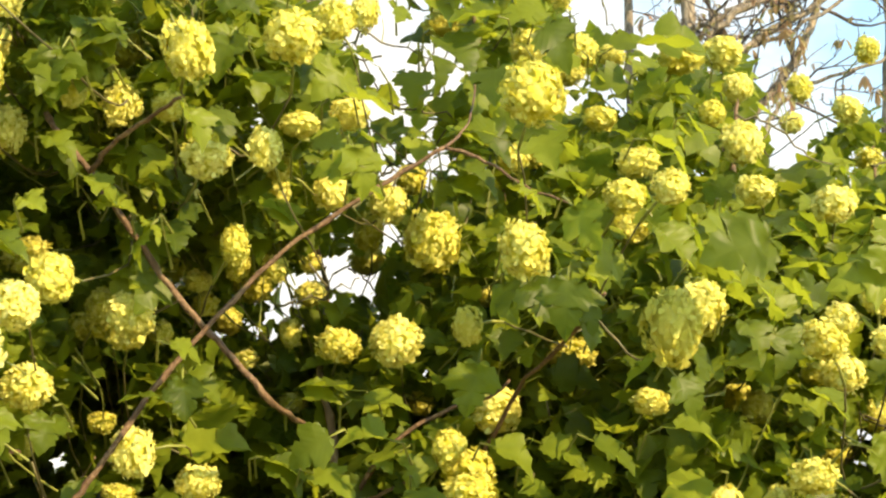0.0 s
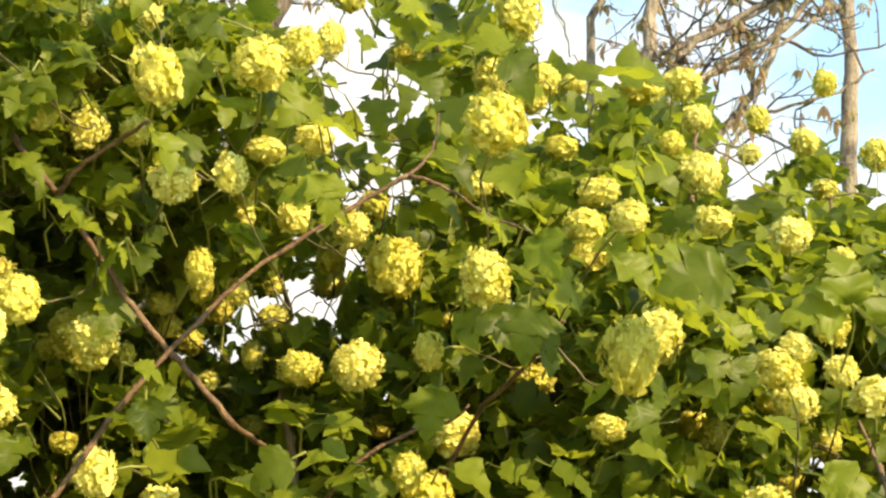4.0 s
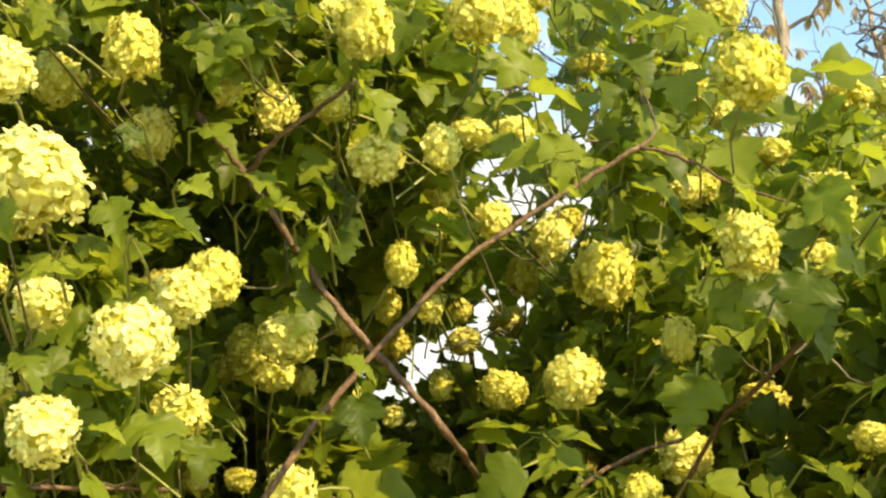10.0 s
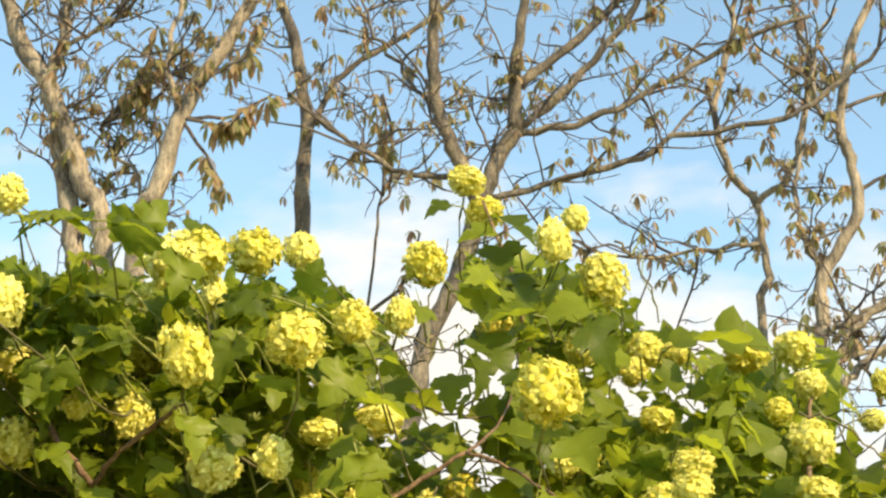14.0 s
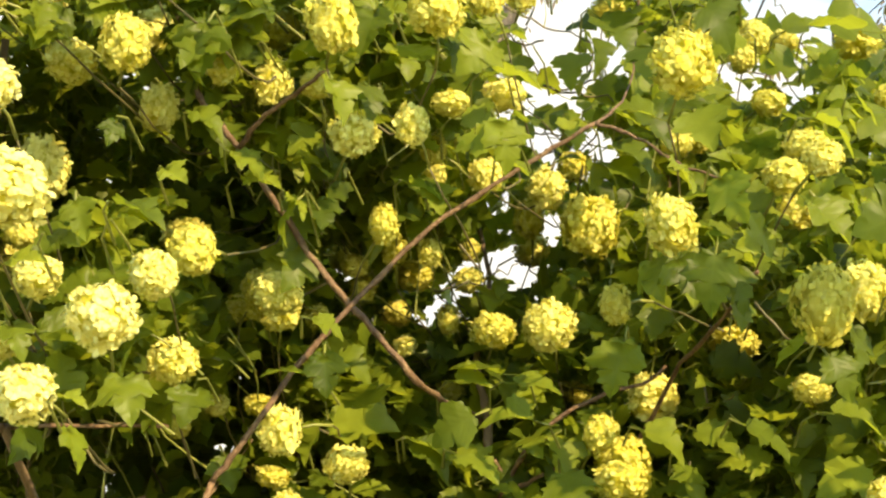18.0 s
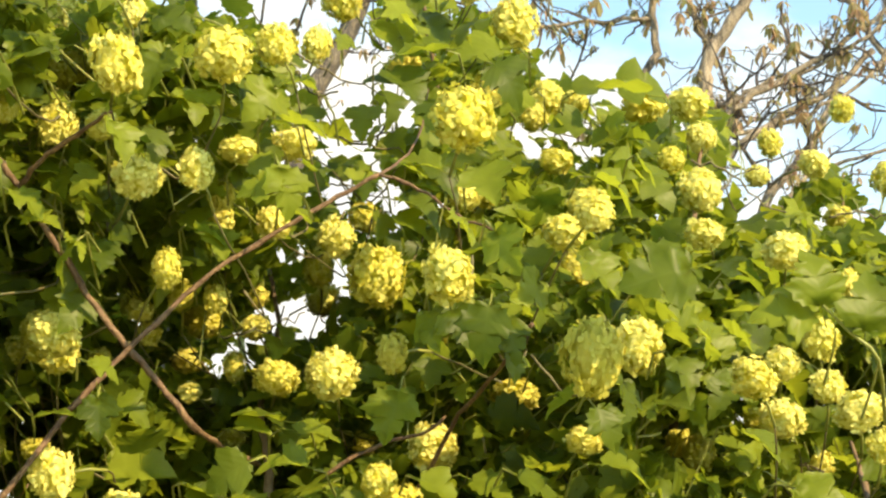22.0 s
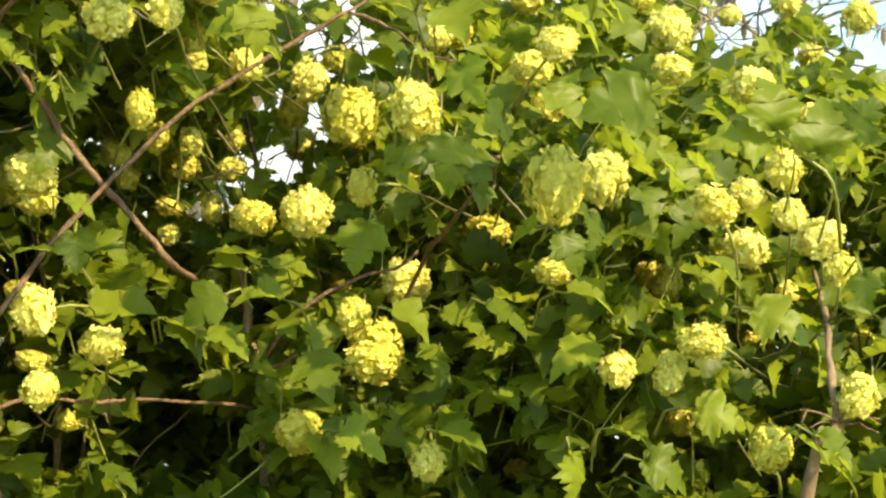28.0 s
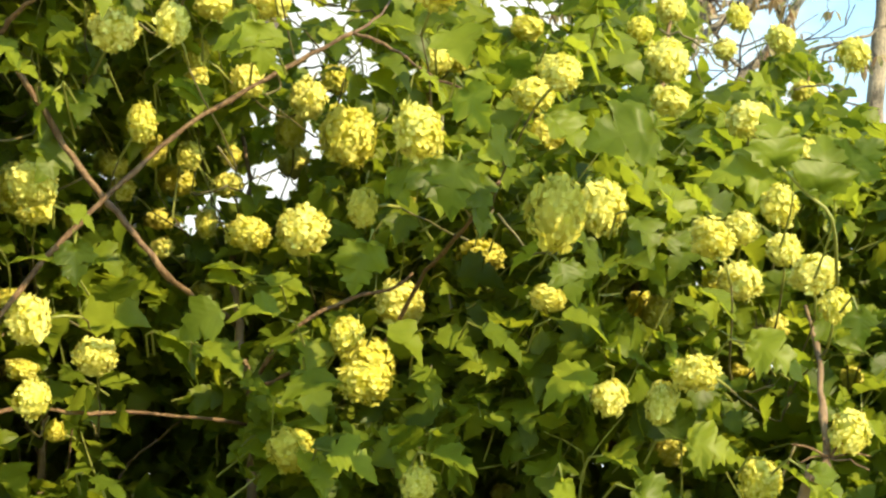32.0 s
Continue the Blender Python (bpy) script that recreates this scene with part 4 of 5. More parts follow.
def allowed(p, margin=0.0, clear=0.0):
    y = p.y - VIEW_EYE.y
    if y < 0.9:
        return False
    s, h = (p.x - VIEW_EYE.x) / y, (p.z - VIEW_EYE.z) / y
    if h > np.interp(s, rim_s, rim_h) - margin:
        return False
    for a, b, ra, rb in OPENINGS:
        if ((s - a) / (ra + clear * 0.25)) ** 2 + ((h - b) / (rb + clear * 0.25)) ** 2 < 1.0:
            return rng.random() < (0.09 if p.y > 2.35 else 0.03)
    before = heads[:, 1] > p.y - 0.01
    cover = np.hypot((head_s - s) * head_y / (heads[:, 3] * 0.5 + clear), (head_h - h) * head_y / (heads[:, 4] * 0.5 + clear)) < 1.0
    if (before & cover).any():
        return rng.random() < 0.012
    if clear and before_sun(p, clear * 0.75):
        return rng.random() < 0.05
    return True


def hides(p):
    """Whether a place lies before one of the balls, or in its sun."""
    y = p.y - VIEW_EYE.y
    s, h = (p.x - VIEW_EYE.x) / y, (p.z - VIEW_EYE.z) / y
    cover = np.hypot((head_s - s) * head_y / (heads[:, 3] * 0.46), (head_h - h) * head_y / (heads[:, 4] * 0.46)) < 1.0
    if ((heads[:, 1] > p.y - 0.01) & cover).any():
        return rng.random() < 0.85
    return before_sun(p, -0.002) and rng.random() < 0.96


leaves = []  # matrix, shape

BLADES = []  # broad sunlit leaves on the face of the bush: place, length, turn of the tip
BLADES += [
    (-0.420, 1.716, 2.140, 0.047, -115), (-0.376, 1.861, 2.034, 0.046, -10), (-0.333, 1.867, 2.011, 0.033, -35), (-0.320, 1.931, 2.014, 0.051, -60), (-0.429, 1.685, 1.998, 0.029, -30), (-0.478, 1.624, 2.027, 0.027, -90),
    (-0.429, 1.581, 1.935, 0.050, -15), (-0.223, 1.977, 2.066, 0.050, -30), (-0.196, 2.039, 2.053, 0.047, -60), (-0.110, 1.923, 2.180, 0.044, 10), (-0.136, 1.977, 2.139, 0.046, -5), (-0.397, 1.820, 2.219, 0.063, 200),
    (-0.328, 1.862, 2.046, 0.026, 90), (0.025, 2.193, 2.325, 0.069, -45), (0.034, 2.178, 2.202, 0.053, -20), (0.134, 2.031, 2.137, 0.068, -60), (0.035, 2.136, 2.112, 0.046, -30), (0.265, 1.995, 2.040, 0.059, -100),
]
BLADES += [
    (0.343, 2.000, 2.011, 0.075, -95), (0.344, 2.416, 2.405, 0.091, 170), (0.363, 2.225, 2.212, 0.058, -60), (-0.284, 2.039, 1.774, 0.078, 0), (-0.193, 2.039, 1.739, 0.052, -30), (-0.312, 2.138, 1.865, 0.048, -20),
    (-0.440, 1.821, 1.772, 0.044, -95), (-0.426, 1.962, 1.706, 0.045, -60), (-0.164, 2.178, 1.850, 0.043, 10), (0.176, 2.200, 1.867, 0.063, -5), (0.072, 1.834, 1.914, 0.053, -85), (0.163, 1.834, 1.907, 0.047, -60),
    (0.295, 1.901, 1.847, 0.058, -80), (0.146, 2.041, 1.760, 0.056, -20), (0.540, 1.720, 1.920, 0.065, 92), (0.490, 1.750, 1.948, 0.063, 105), (0.274, 1.930, 1.705, 0.064, -155), (-0.073, 2.084, 1.831, 0.054, 0),
]
BLADES += [
    (-0.193, 2.039, 1.744, 0.052, -20), (0.446, 1.901, 1.800, 0.052, -35), (0.423, 1.899, 1.705, 0.066, -92), (0.116, 2.041, 1.708, 0.052, -60), (0.296, 1.939, 1.778, 0.050, 0), (0.364, 1.901, 1.881, 0.051, -50),
    (0.440, 1.899, 1.633, 0.054, -10), (0.349, 1.901, 1.606, 0.043, -20), (0.526, 1.851, 1.600, 0.048, -30), (0.002, 1.987, 1.616, 0.040, -80), (-0.009, 1.987, 1.583, 0.038, -70), (-0.256, 1.962, 1.565, 0.045, -20),
    (-0.027, 1.987, 1.687, 0.065, -72), (-0.573, 1.435, 1.970, 0.035, -45), (-0.479, 1.508, 1.891, 0.028, -10), (-0.438, 1.581, 1.930, 0.032, 15), (-0.474, 1.581, 1.941, 0.024, 125), (-0.515, 1.508, 1.870, 0.035, 10),
]
BLADES += [
    (-0.518, 1.508, 1.799, 0.034, -40), (-0.460, 1.508, 1.739, 0.026, -10), (-0.158, 1.862, 2.138, 0.071, -150), (-0.201, 2.001, 2.055, 0.053, -25), (-0.157, 2.178, 1.862, 0.064, 170), (-0.087, 1.923, 2.177, 0.055, -10),
    (0.058, 2.318, 2.467, 0.082, -40), (0.069, 2.041, 2.153, 0.063, -30), (-0.439, 1.750, 2.354, 0.078, 175), (-0.344, 1.750, 2.342, 0.052, 5), (-0.424, 1.716, 2.141, 0.045, -70), (-0.384, 1.837, 2.237, 0.056, -30),
    (-0.321, 1.862, 2.327, 0.053, -95), (-0.237, 1.848, 2.278, 0.047, -20), (0.038, 2.226, 2.418, 0.057, -40), (0.034, 2.318, 2.506, 0.065, -85), (-0.049, 1.923, 2.283, 0.038, -80), (0.397, 2.620, 2.489, 0.114, 5),
]
BLADES += [
    (0.045, 2.193, 2.216, 0.060, 160), (0.048, 2.136, 2.138, 0.064, -15),
]
BLADES += [
    (-0.041, 2.300, 2.311, 0.054, -110), (0.053, 2.200, 2.263, 0.058, -80), (-0.006, 2.200, 2.124, 0.042, -90), (-0.035, 2.200, 2.185, 0.044, -70), (0.120, 2.300, 2.420, 0.076, 185), (-0.002, 2.350, 2.349, 0.058, -60),
    (0.071, 2.100, 2.255, 0.059, -100), (0.005, 2.250, 2.257, 0.047, -80), (0.080, 2.350, 2.404, 0.059, 160), (0.043, 2.400, 2.424, 0.053, 40), (-0.026, 2.350, 2.306, 0.041, -130), (-0.177, 1.950, 2.347, 0.040, 60),
    (-0.110, 2.100, 2.294, 0.041, 150), (-0.005, 2.350, 2.557, 0.054, 190), (0.138, 2.350, 2.440, 0.062, 200), (-0.168, 1.950, 2.226, 0.053, -50), (-0.048, 2.300, 2.244, 0.039, 160), (0.182, 2.400, 2.379, 0.051, -150),
]
BLADES += [
    (0.264, 2.500, 2.373, 0.053, 190), (0.328, 2.450, 2.342, 0.057, -60),
]
FAN = [  # a broad pale leaf, and young leaves that fan out from one stalk
    (0.303, 1.66, 1.936, 0.072, 196), (0.512, 1.66, 1.912, 0.060, 85), (0.462, 1.66, 1.936, 0.058, 100), (0.430, 1.67, 1.905, 0.062, 190), (0.552, 1.67, 1.925, 0.054, 50),
]
blade = np.array(BLADES + FAN)
blade_y = blade[:, 1] - VIEW_EYE.y
blade_s, blade_h = (blade[:, 0] - VIEW_EYE.x) / blade_y, (blade[:, 2] - VIEW_EYE.z) / blade_y


def crowds(p, wide):
    """Whether a leaf at p would hide one of the broad leaves."""
    y = p.y - VIEW_EYE.y
    off = np.hypot((p.x - VIEW_EYE.x) / y - blade_s, (p.z - VIEW_EYE.z) / y - blade_h) * blade_y
    return bool(((blade[:, 1] > p.y - 0.015) & (off < blade[:, 3] * 0.30 + wide)).any())



def add_leaf(at, way, size):
    """A leaf whose stalk starts at a place and goes off in a direction; the blade hangs and faces the light."""
    tip = (way * 0.85 + Vector((rng.gauss(0, 0.25), rng.gauss(-0.2, 0.25), rng.gauss(-0.28, 0.3)))).normalized()
    face = Vector((0.12, -0.36, 0.95)) + Vector((rng.gauss(0, 0.65), rng.gauss(0, 0.5), rng.gauss(0, 0.45)))
    x = tip.cross(face).normalized()
    z = x.cross(tip)
    base = at + way * size * 0.36
    centre = base + tip * size * 0.5
    s, h = (centre.x - VIEW_EYE.x) / (centre.y - VIEW_EYE.y), (centre.z - VIEW_EYE.z) / (centre.y - VIEW_EYE.y)
    if s < -0.2 and centre.y < 2.25 and rng.random() < 0.7 and any(((s - a) / ra) ** 2 + ((h - b) / rb) ** 2 < 0.9 for a, b, ra, rb in HOLLOWS):
        return
    if not allowed(centre, 0.012, size * 0.45) or crowds(centre, size * 0.2) and rng.random() < 0.85:
        return
    for q in (base + tip * size * 0.95, centre + x * size * 0.45, centre - x * size * 0.45):
        if hides(q):
            return
    m = Matrix((x, tip, z)).transposed().to_4x4()
    m.translation = base
    leaves.append((m @ Matrix.Scale(size, 4), rng.randrange(len(SHAPES))))


twig_bag = Bag()


def shoot(tip, way, length, pairs, big):
    """A leafy shoot that ends at tip: a thin stem with crossed pairs of leaves."""
    start = tip - way * length
    mid = tip - way * length * 0.5 + Vector((rng.gauss(0, 0.006), rng.gauss(0, 0.006), rng.gauss(0, 0.006)))
    before = len(leaves)
    side = way.orthogonal().normalized()
    side.rotate(Matrix.Rotation(rng.uniform(0, 6.28), 3, way))
    for i in range(pairs):
        at = tip - way * length * (i + 0.1) / pairs
        size = big * (0.55 + 0.45 * min(1.0, (i + 1) / max(1, pairs - 1))) * rng.uniform(0.8, 1.15)
        for s in (1, -1):
            add_leaf(at, (side * s * 0.9 + way * 0.5).normalized(), size)
        side = way.cross(side)
    if len(leaves) > before + 1 and (tip.y > 2.0 or rng.random() < 0.45) and allowed(mid) and allowed(start) and allowed(tip) and not hides(mid):
        sag = Vector((rng.gauss(0, 0.012), rng.gauss(0.01, 0.01), -length * rng.uniform(0.08, 0.25)))
        line = smooth_line([start + Vector((0, 0.03, -0.02)), mid + sag * 0.7, tip + sag * 0.1, tip], 2)
        if tip.y < 2.45:
            twig_bag.add(*tube(line, taper(len(line), 0.0016, 0.0006), 4))


# each flower ball: florets of five petals round a core
def floret_ball(seed):
    """A ball of unit radius: a core packed with florets of five broad round petals."""
    r = random.Random(seed)
    bag = Bag()
    bm = bmesh.new()
    bmesh.ops.create_icosphere(bm, subdivisions=2, radius=0.80)
    bag.add([v.co[:] for v in bm.verts], [tuple(v.index for v in f.verts) for f in bm.faces])
    bm.free()
    n = 135
    for i in range(n):
        z = 1 - 2 * (i + 0.5) / n
        a = i * 2.39996 + r.uniform(-0.18, 0.18)
        q = math.sqrt(1 - z * z)
        out = Vector((q * math.cos(a), q * math.sin(a), z)) + Vector((r.gauss(0, 0.07), r.gauss(0, 0.07), r.gauss(0, 0.07)))
        out.normalize()
        c = out * (r.uniform(0.82, 0.99) + 0.20 * noise.noise(out * 1.5 + Vector((seed, 0, 0))))
        face = (out + Vector((r.gauss(0, 0.25), r.gauss(0, 0.25), r.gauss(0, 0.25)))).normalized()
        u = face.orthogonal().normalized()
        u.rotate(Matrix.Rotation(r.uniform(0, 6.28), 3, face))
        w = face.cross(u)
        size = r.uniform(0.15, 0.235)
        for k in range(5):
            b = 2 * math.pi * k / 5 + r.uniform(-0.12, 0.12)
            d, e = u * math.cos(b) + w * math.sin(b), w * math.cos(b) - u * math.sin(b)
            lift, cup = r.uniform(-0.10, 0.14), r.uniform(-0.01, 0.03)
            rim = [(0.30, 0.24), (0.66, 0.52), (0.97, 0.42), (1.12, 0.16), (1.12, -0.16), (0.97, -0.42), (0.66, -0.52), (0.30, -0.24)]
            ring = [c + d * size * x * r.uniform(0.9, 1.08) + e * size * y + face * (lift * x - 0.02 + r.gauss(0, 0.016)) for x, y in rim]
            bag.add([c - face * 0.05, *ring, c + d * size * 0.66 + face * (lift * 0.66 + cup)],
                    [(0, 1, 9), *((j, j + 1, 9) for j in range(1, 8)), (8, 0, 9)])
    return bag


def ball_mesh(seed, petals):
    me = floret_ball(seed).mesh("flower_head", [petals, petals if petals is GREEN_SHADE_PETAL else GAP_SHADE], smooth=True)
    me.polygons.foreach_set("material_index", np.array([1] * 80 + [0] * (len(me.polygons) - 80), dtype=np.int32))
    return me


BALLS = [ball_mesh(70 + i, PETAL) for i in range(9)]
SUNLIT_BALLS = [ball_mesh(80 + i, SUNLIT_PETAL) for i in range(3)]
GREEN_BALLS = [ball_mesh(90 + i, GREEN_SHADE_PETAL) for i in range(2)]

LEAN = {19: -0.38, 78: -0.65, 54: -0.28, 71: -0.2, 94: -0.25, 86: -0.3, 30: 0.3, 75: 0.5, 1: 0.5, 145: 0.5, 9: -0.4}  # how far long heads lean aside
for n, (x, y, z, w, h) in enumerate(FLOWERS):
    c = Vector((x, y, z))
    near = node_array[np.argsort(((node_array - np.array(c)) ** 2 * (1, 1, 0.6)).sum(1))[0]]
    back = (Vector(near) - c).normalized()
    back = (back * 0.5 + Vector((rng.gauss(0, 0.35), 0.85, -0.35 + rng.gauss(0, 0.3)))).normalized()
    head = part("flower_head", GREEN_BALLS[n % 2] if n in UNRIPE_SHADED else SUNLIT_BALLS[n % 3] if y < 1.66 else BALLS[n % len(BALLS)], bush,
                "unripe greenish flower ball, coloured duller for its shade" if n in UNRIPE_SHADED else "near flower ball, petals coloured paler for bright sun" if y < 1.66 else "")
    head.matrix_basis = Matrix.LocRotScale(c - FOOT, Euler((rng.gauss(0, 0.15), LEAN.get(n, rng.gauss(0, 0.16)), 0.0)).to_matrix().to_quaternion() @ Euler((0, 0, rng.uniform(-3, 3))).to_quaternion(), (w * 0.5, w * 0.5, h * 0.5))
    r = 0.5 * min(w, h)
    a, b = c + back * r * 0.7, c + back * (r + 0.045)
    stalk = part("stalk", mesh_from("stalk", *tube([p - FOOT for p in (a, a.lerp(b, 0.5) + Vector((0.002, 0, 0.003)), b)], [0.0016, 0.0018, 0.002], 6), [STALK], smooth=True), head)
    stalk.matrix_parent_inverse = head.matrix_basis.inverted()
    # the twig that carries it
    goal = Vector(near)
    far = (goal - b).length
    if far > 0.13:
        goal = b + (goal - b) * 0.13 / far
    goal = goal + Vector((0, 0.16, 0))
    mid = b.lerp(goal, 0.5) + back * 0.03 + Vector((rng.gauss(0, 0.012), rng.gauss(0.06, 0.012), rng.gauss(-0.02, 0.012)))
    pts = smooth_line([b, mid, goal], 4, 0.0015, rng)
    part("twig", mesh_from("twig", *tube([p - FOOT for p in pts], taper(len(pts), 0.0012, 0.0018), 6), [YOUNGTWIG], smooth=True), bush)
    # leaf pairs under the ball
    side = back.orthogonal().normalized()
    side.rotate(Matrix.Rotation(rng.uniform(0, 6.28), 3, back))
    for i in range(2):
        at = b + back * 0.05 * i
        for s in (1, -1):
            add_leaf(at, (side * s - back * 0.3).normalized(), rng.uniform(0.038, 0.060))
        side = back.cross(side)

PLACED = []
PLACED += [
    (-0.373, 1.840, 2.016, 0.050, -60), (-0.350, 1.860, 1.990, 0.047, -120), (-0.387, 1.840, 2.052, 0.044, -30), (-0.186, 1.890, 1.793, 0.053, -10),
    (-0.159, 1.920, 1.757, 0.054, -150), (-0.131, 1.940, 1.722, 0.057, -20), (-0.238, 1.890, 1.849, 0.038, -100), (-0.230, 1.870, 1.938, 0.044, 200),
    (-0.081, 1.870, 2.049, 0.038, -30), (-0.339, 1.840, 1.812, 0.043, 170), (-0.292, 1.860, 1.865, 0.037, -20), (-0.430, 1.810, 2.098, 0.043, -20),
    (0.297, 1.700, 1.949, 0.064, -100), (-0.305, 1.840, 1.999, 0.062, -30), (-0.363, 1.840, 2.026, 0.056, 170), (-0.124, 1.740, 2.098, 0.057, -10),
    (-0.151, 1.690, 2.143, 0.050, -80), (0.042, 1.740, 2.073, 0.057, 190),
]
PLACED += [
    (0.109, 1.740, 2.066, 0.063, -10), (0.021, 1.820, 2.039, 0.047, -80), (-0.266, 1.870, 1.751, 0.064, 190), (-0.174, 1.870, 1.731, 0.052, -30),
    (0.140, 1.940, 1.755, 0.064, -20), (0.249, 1.790, 1.702, 0.064, -5), (0.258, 1.740, 1.793, 0.046, -60), (0.418, 1.790, 1.791, 0.062, -40),
    (-0.422, 1.740, 2.156, 0.057, -100), (-0.176, 1.840, 2.017, 0.059, -20), (0.258, 1.640, 1.810, 0.046, -70), (0.154, 1.840, 1.835, 0.055, -10),
    (0.233, 1.620, 1.956, 0.052, -90), (0.192, 1.690, 1.942, 0.043, -120), (0.435, 1.640, 1.929, 0.064, 150), (-0.315, 1.640, 2.185, 0.064, -90),
    (-0.079, 1.690, 2.158, 0.035, -80), (0.026, 1.740, 2.226, 0.045, -40),
]
PLACED += [
    (-0.007, 1.840, 2.162, 0.051, -120), (-0.040, 1.840, 2.190, 0.045, -110), (0.308, 2.140, 2.171, 0.062, -20), (0.361, 2.140, 2.171, 0.062, -60),
    (-0.123, 1.920, 1.939, 0.039, -80), (-0.060, 1.840, 2.112, 0.044, 180), (-0.090, 1.790, 2.056, 0.055, -70), (0.033, 1.840, 1.814, 0.058, -100),
    (-0.056, 1.890, 1.939, 0.038, -100), (-0.147, 1.890, 1.789, 0.056, 0), (-0.202, 1.840, 2.010, 0.050, 160), (-0.097, 1.690, 2.149, 0.035, -70),
    (0.391, 1.740, 1.828, 0.046, -140), (0.326, 1.740, 1.853, 0.052, -20), (0.151, 1.690, 1.967, 0.052, -60), (0.129, 1.740, 1.892, 0.058, -100),
]
PLACED += [
    (0.539, 1.690, 1.913, 0.064, -130), (0.474, 1.660, 1.924, 0.064, -90), (0.404, 1.760, 1.728, 0.064, -130), (0.275, 1.890, 1.707, 0.064, -10),
    (0.289, 1.890, 1.779, 0.060, 0), (-0.270, 1.890, 1.751, 0.064, 180), (-0.185, 1.890, 1.728, 0.053, -30), (0.270, 1.840, 1.556, 0.057, -80),
    (0.422, 1.790, 1.612, 0.050, -50), (0.569, 1.740, 1.756, 0.035, -90), (0.170, 2.140, 1.855, 0.064, 190), (-0.003, 1.990, 1.686, 0.063, -85),
    (0.126, 1.940, 1.695, 0.058, -10), (0.414, 1.740, 1.774, 0.058, -50), (0.489, 1.790, 1.732, 0.060, -20), (0.574, 1.790, 1.723, 0.054, -10),
    (-0.031, 1.990, 1.768, 0.064, -60), (0.085, 1.990, 1.754, 0.053, -20),
]
PLACED += [
    (0.199, 1.940, 1.749, 0.058, -30), (0.186, 1.940, 1.629, 0.058, 0), (0.028, 1.940, 1.609, 0.054, -10), (0.147, 1.940, 1.609, 0.051, -10),
    (-0.266, 1.890, 1.826, 0.044, 180), (-0.094, 1.940, 1.774, 0.052, 170), (0.370, 1.840, 1.568, 0.054, -20), (0.533, 1.740, 1.584, 0.051, -40),
    (-0.227, 1.840, 1.553, 0.054, -80), (-0.341, 1.840, 2.008, 0.056, 160), (0.055, 1.840, 1.923, 0.050, -80), (0.107, 1.790, 1.906, 0.048, -60),
]
PLACED += [
    (-0.450, 1.790, 2.379, 0.064, 10), (-0.349, 1.790, 2.358, 0.063, 40), (-0.490, 1.740, 2.326, 0.058, 185), (-0.428, 1.740, 2.148, 0.056, -100),
    (-0.236, 1.890, 2.313, 0.060, -20), (-0.161, 1.890, 2.304, 0.060, -20), (-0.097, 2.040, 2.268, 0.057, -40), (-0.017, 2.340, 2.548, 0.064, 190),
    (0.122, 2.240, 2.398, 0.064, -30), (0.048, 2.290, 2.446, 0.057, -30), (0.038, 2.340, 2.587, 0.060, -5), (-0.061, 2.340, 2.604, 0.040, 200),
    (0.033, 2.140, 2.306, 0.064, -20), (0.319, 2.640, 2.489, 0.064, 20), (0.392, 2.590, 2.483, 0.064, 0), (-0.130, 1.840, 2.130, 0.053, -10),
    (-0.090, 1.940, 2.193, 0.054, -10), (-0.158, 1.740, 2.076, 0.053, 180),
]
PLACED += [
    (0.034, 1.840, 2.102, 0.056, -120), (0.098, 1.740, 2.056, 0.063, -20), (-0.403, 1.790, 2.319, 0.048, -20), (-0.443, 1.740, 2.259, 0.058, 200),
    (-0.296, 1.790, 2.256, 0.053, -60), (-0.000, 2.240, 2.410, 0.060, -40), (-0.267, 1.740, 2.097, 0.050, -60), (-0.121, 1.790, 2.060, 0.051, 180),
    (0.419, 2.440, 2.354, 0.064, -60), (0.070, 2.140, 2.320, 0.056, 30), (0.018, 2.290, 2.481, 0.054, -80),
]
PLACED += [
    (-0.474, 1.440, 1.865, 0.035, -70), (-0.432, 1.540, 1.914, 0.042, 15), (-0.458, 1.490, 1.908, 0.034, -60), (-0.501, 1.340, 1.859, 0.028, -80),
    (-0.526, 1.290, 1.908, 0.046, -60), (-0.508, 1.460, 1.784, 0.035, -80), (-0.461, 1.490, 1.735, 0.039, -70), (-0.432, 1.740, 2.157, 0.051, -100),
    (-0.257, 1.840, 1.825, 0.045, -10), (-0.154, 1.940, 1.814, 0.047, -10), (-0.030, 1.840, 2.002, 0.041, -60), (-0.191, 1.790, 1.992, 0.058, 160),
    (-0.332, 1.640, 2.164, 0.048, -80), (-0.489, 1.390, 1.968, 0.028, 200), (-0.537, 1.540, 1.865, 0.035, -20), (-0.462, 1.440, 1.829, 0.037, 180),
    (-0.350, 1.790, 1.964, 0.042, -30), (-0.372, 1.840, 2.022, 0.044, 180),
]
PLACED += [
    (-0.131, 1.940, 1.810, 0.044, 0), (-0.290, 1.840, 1.807, 0.047, -80),
]
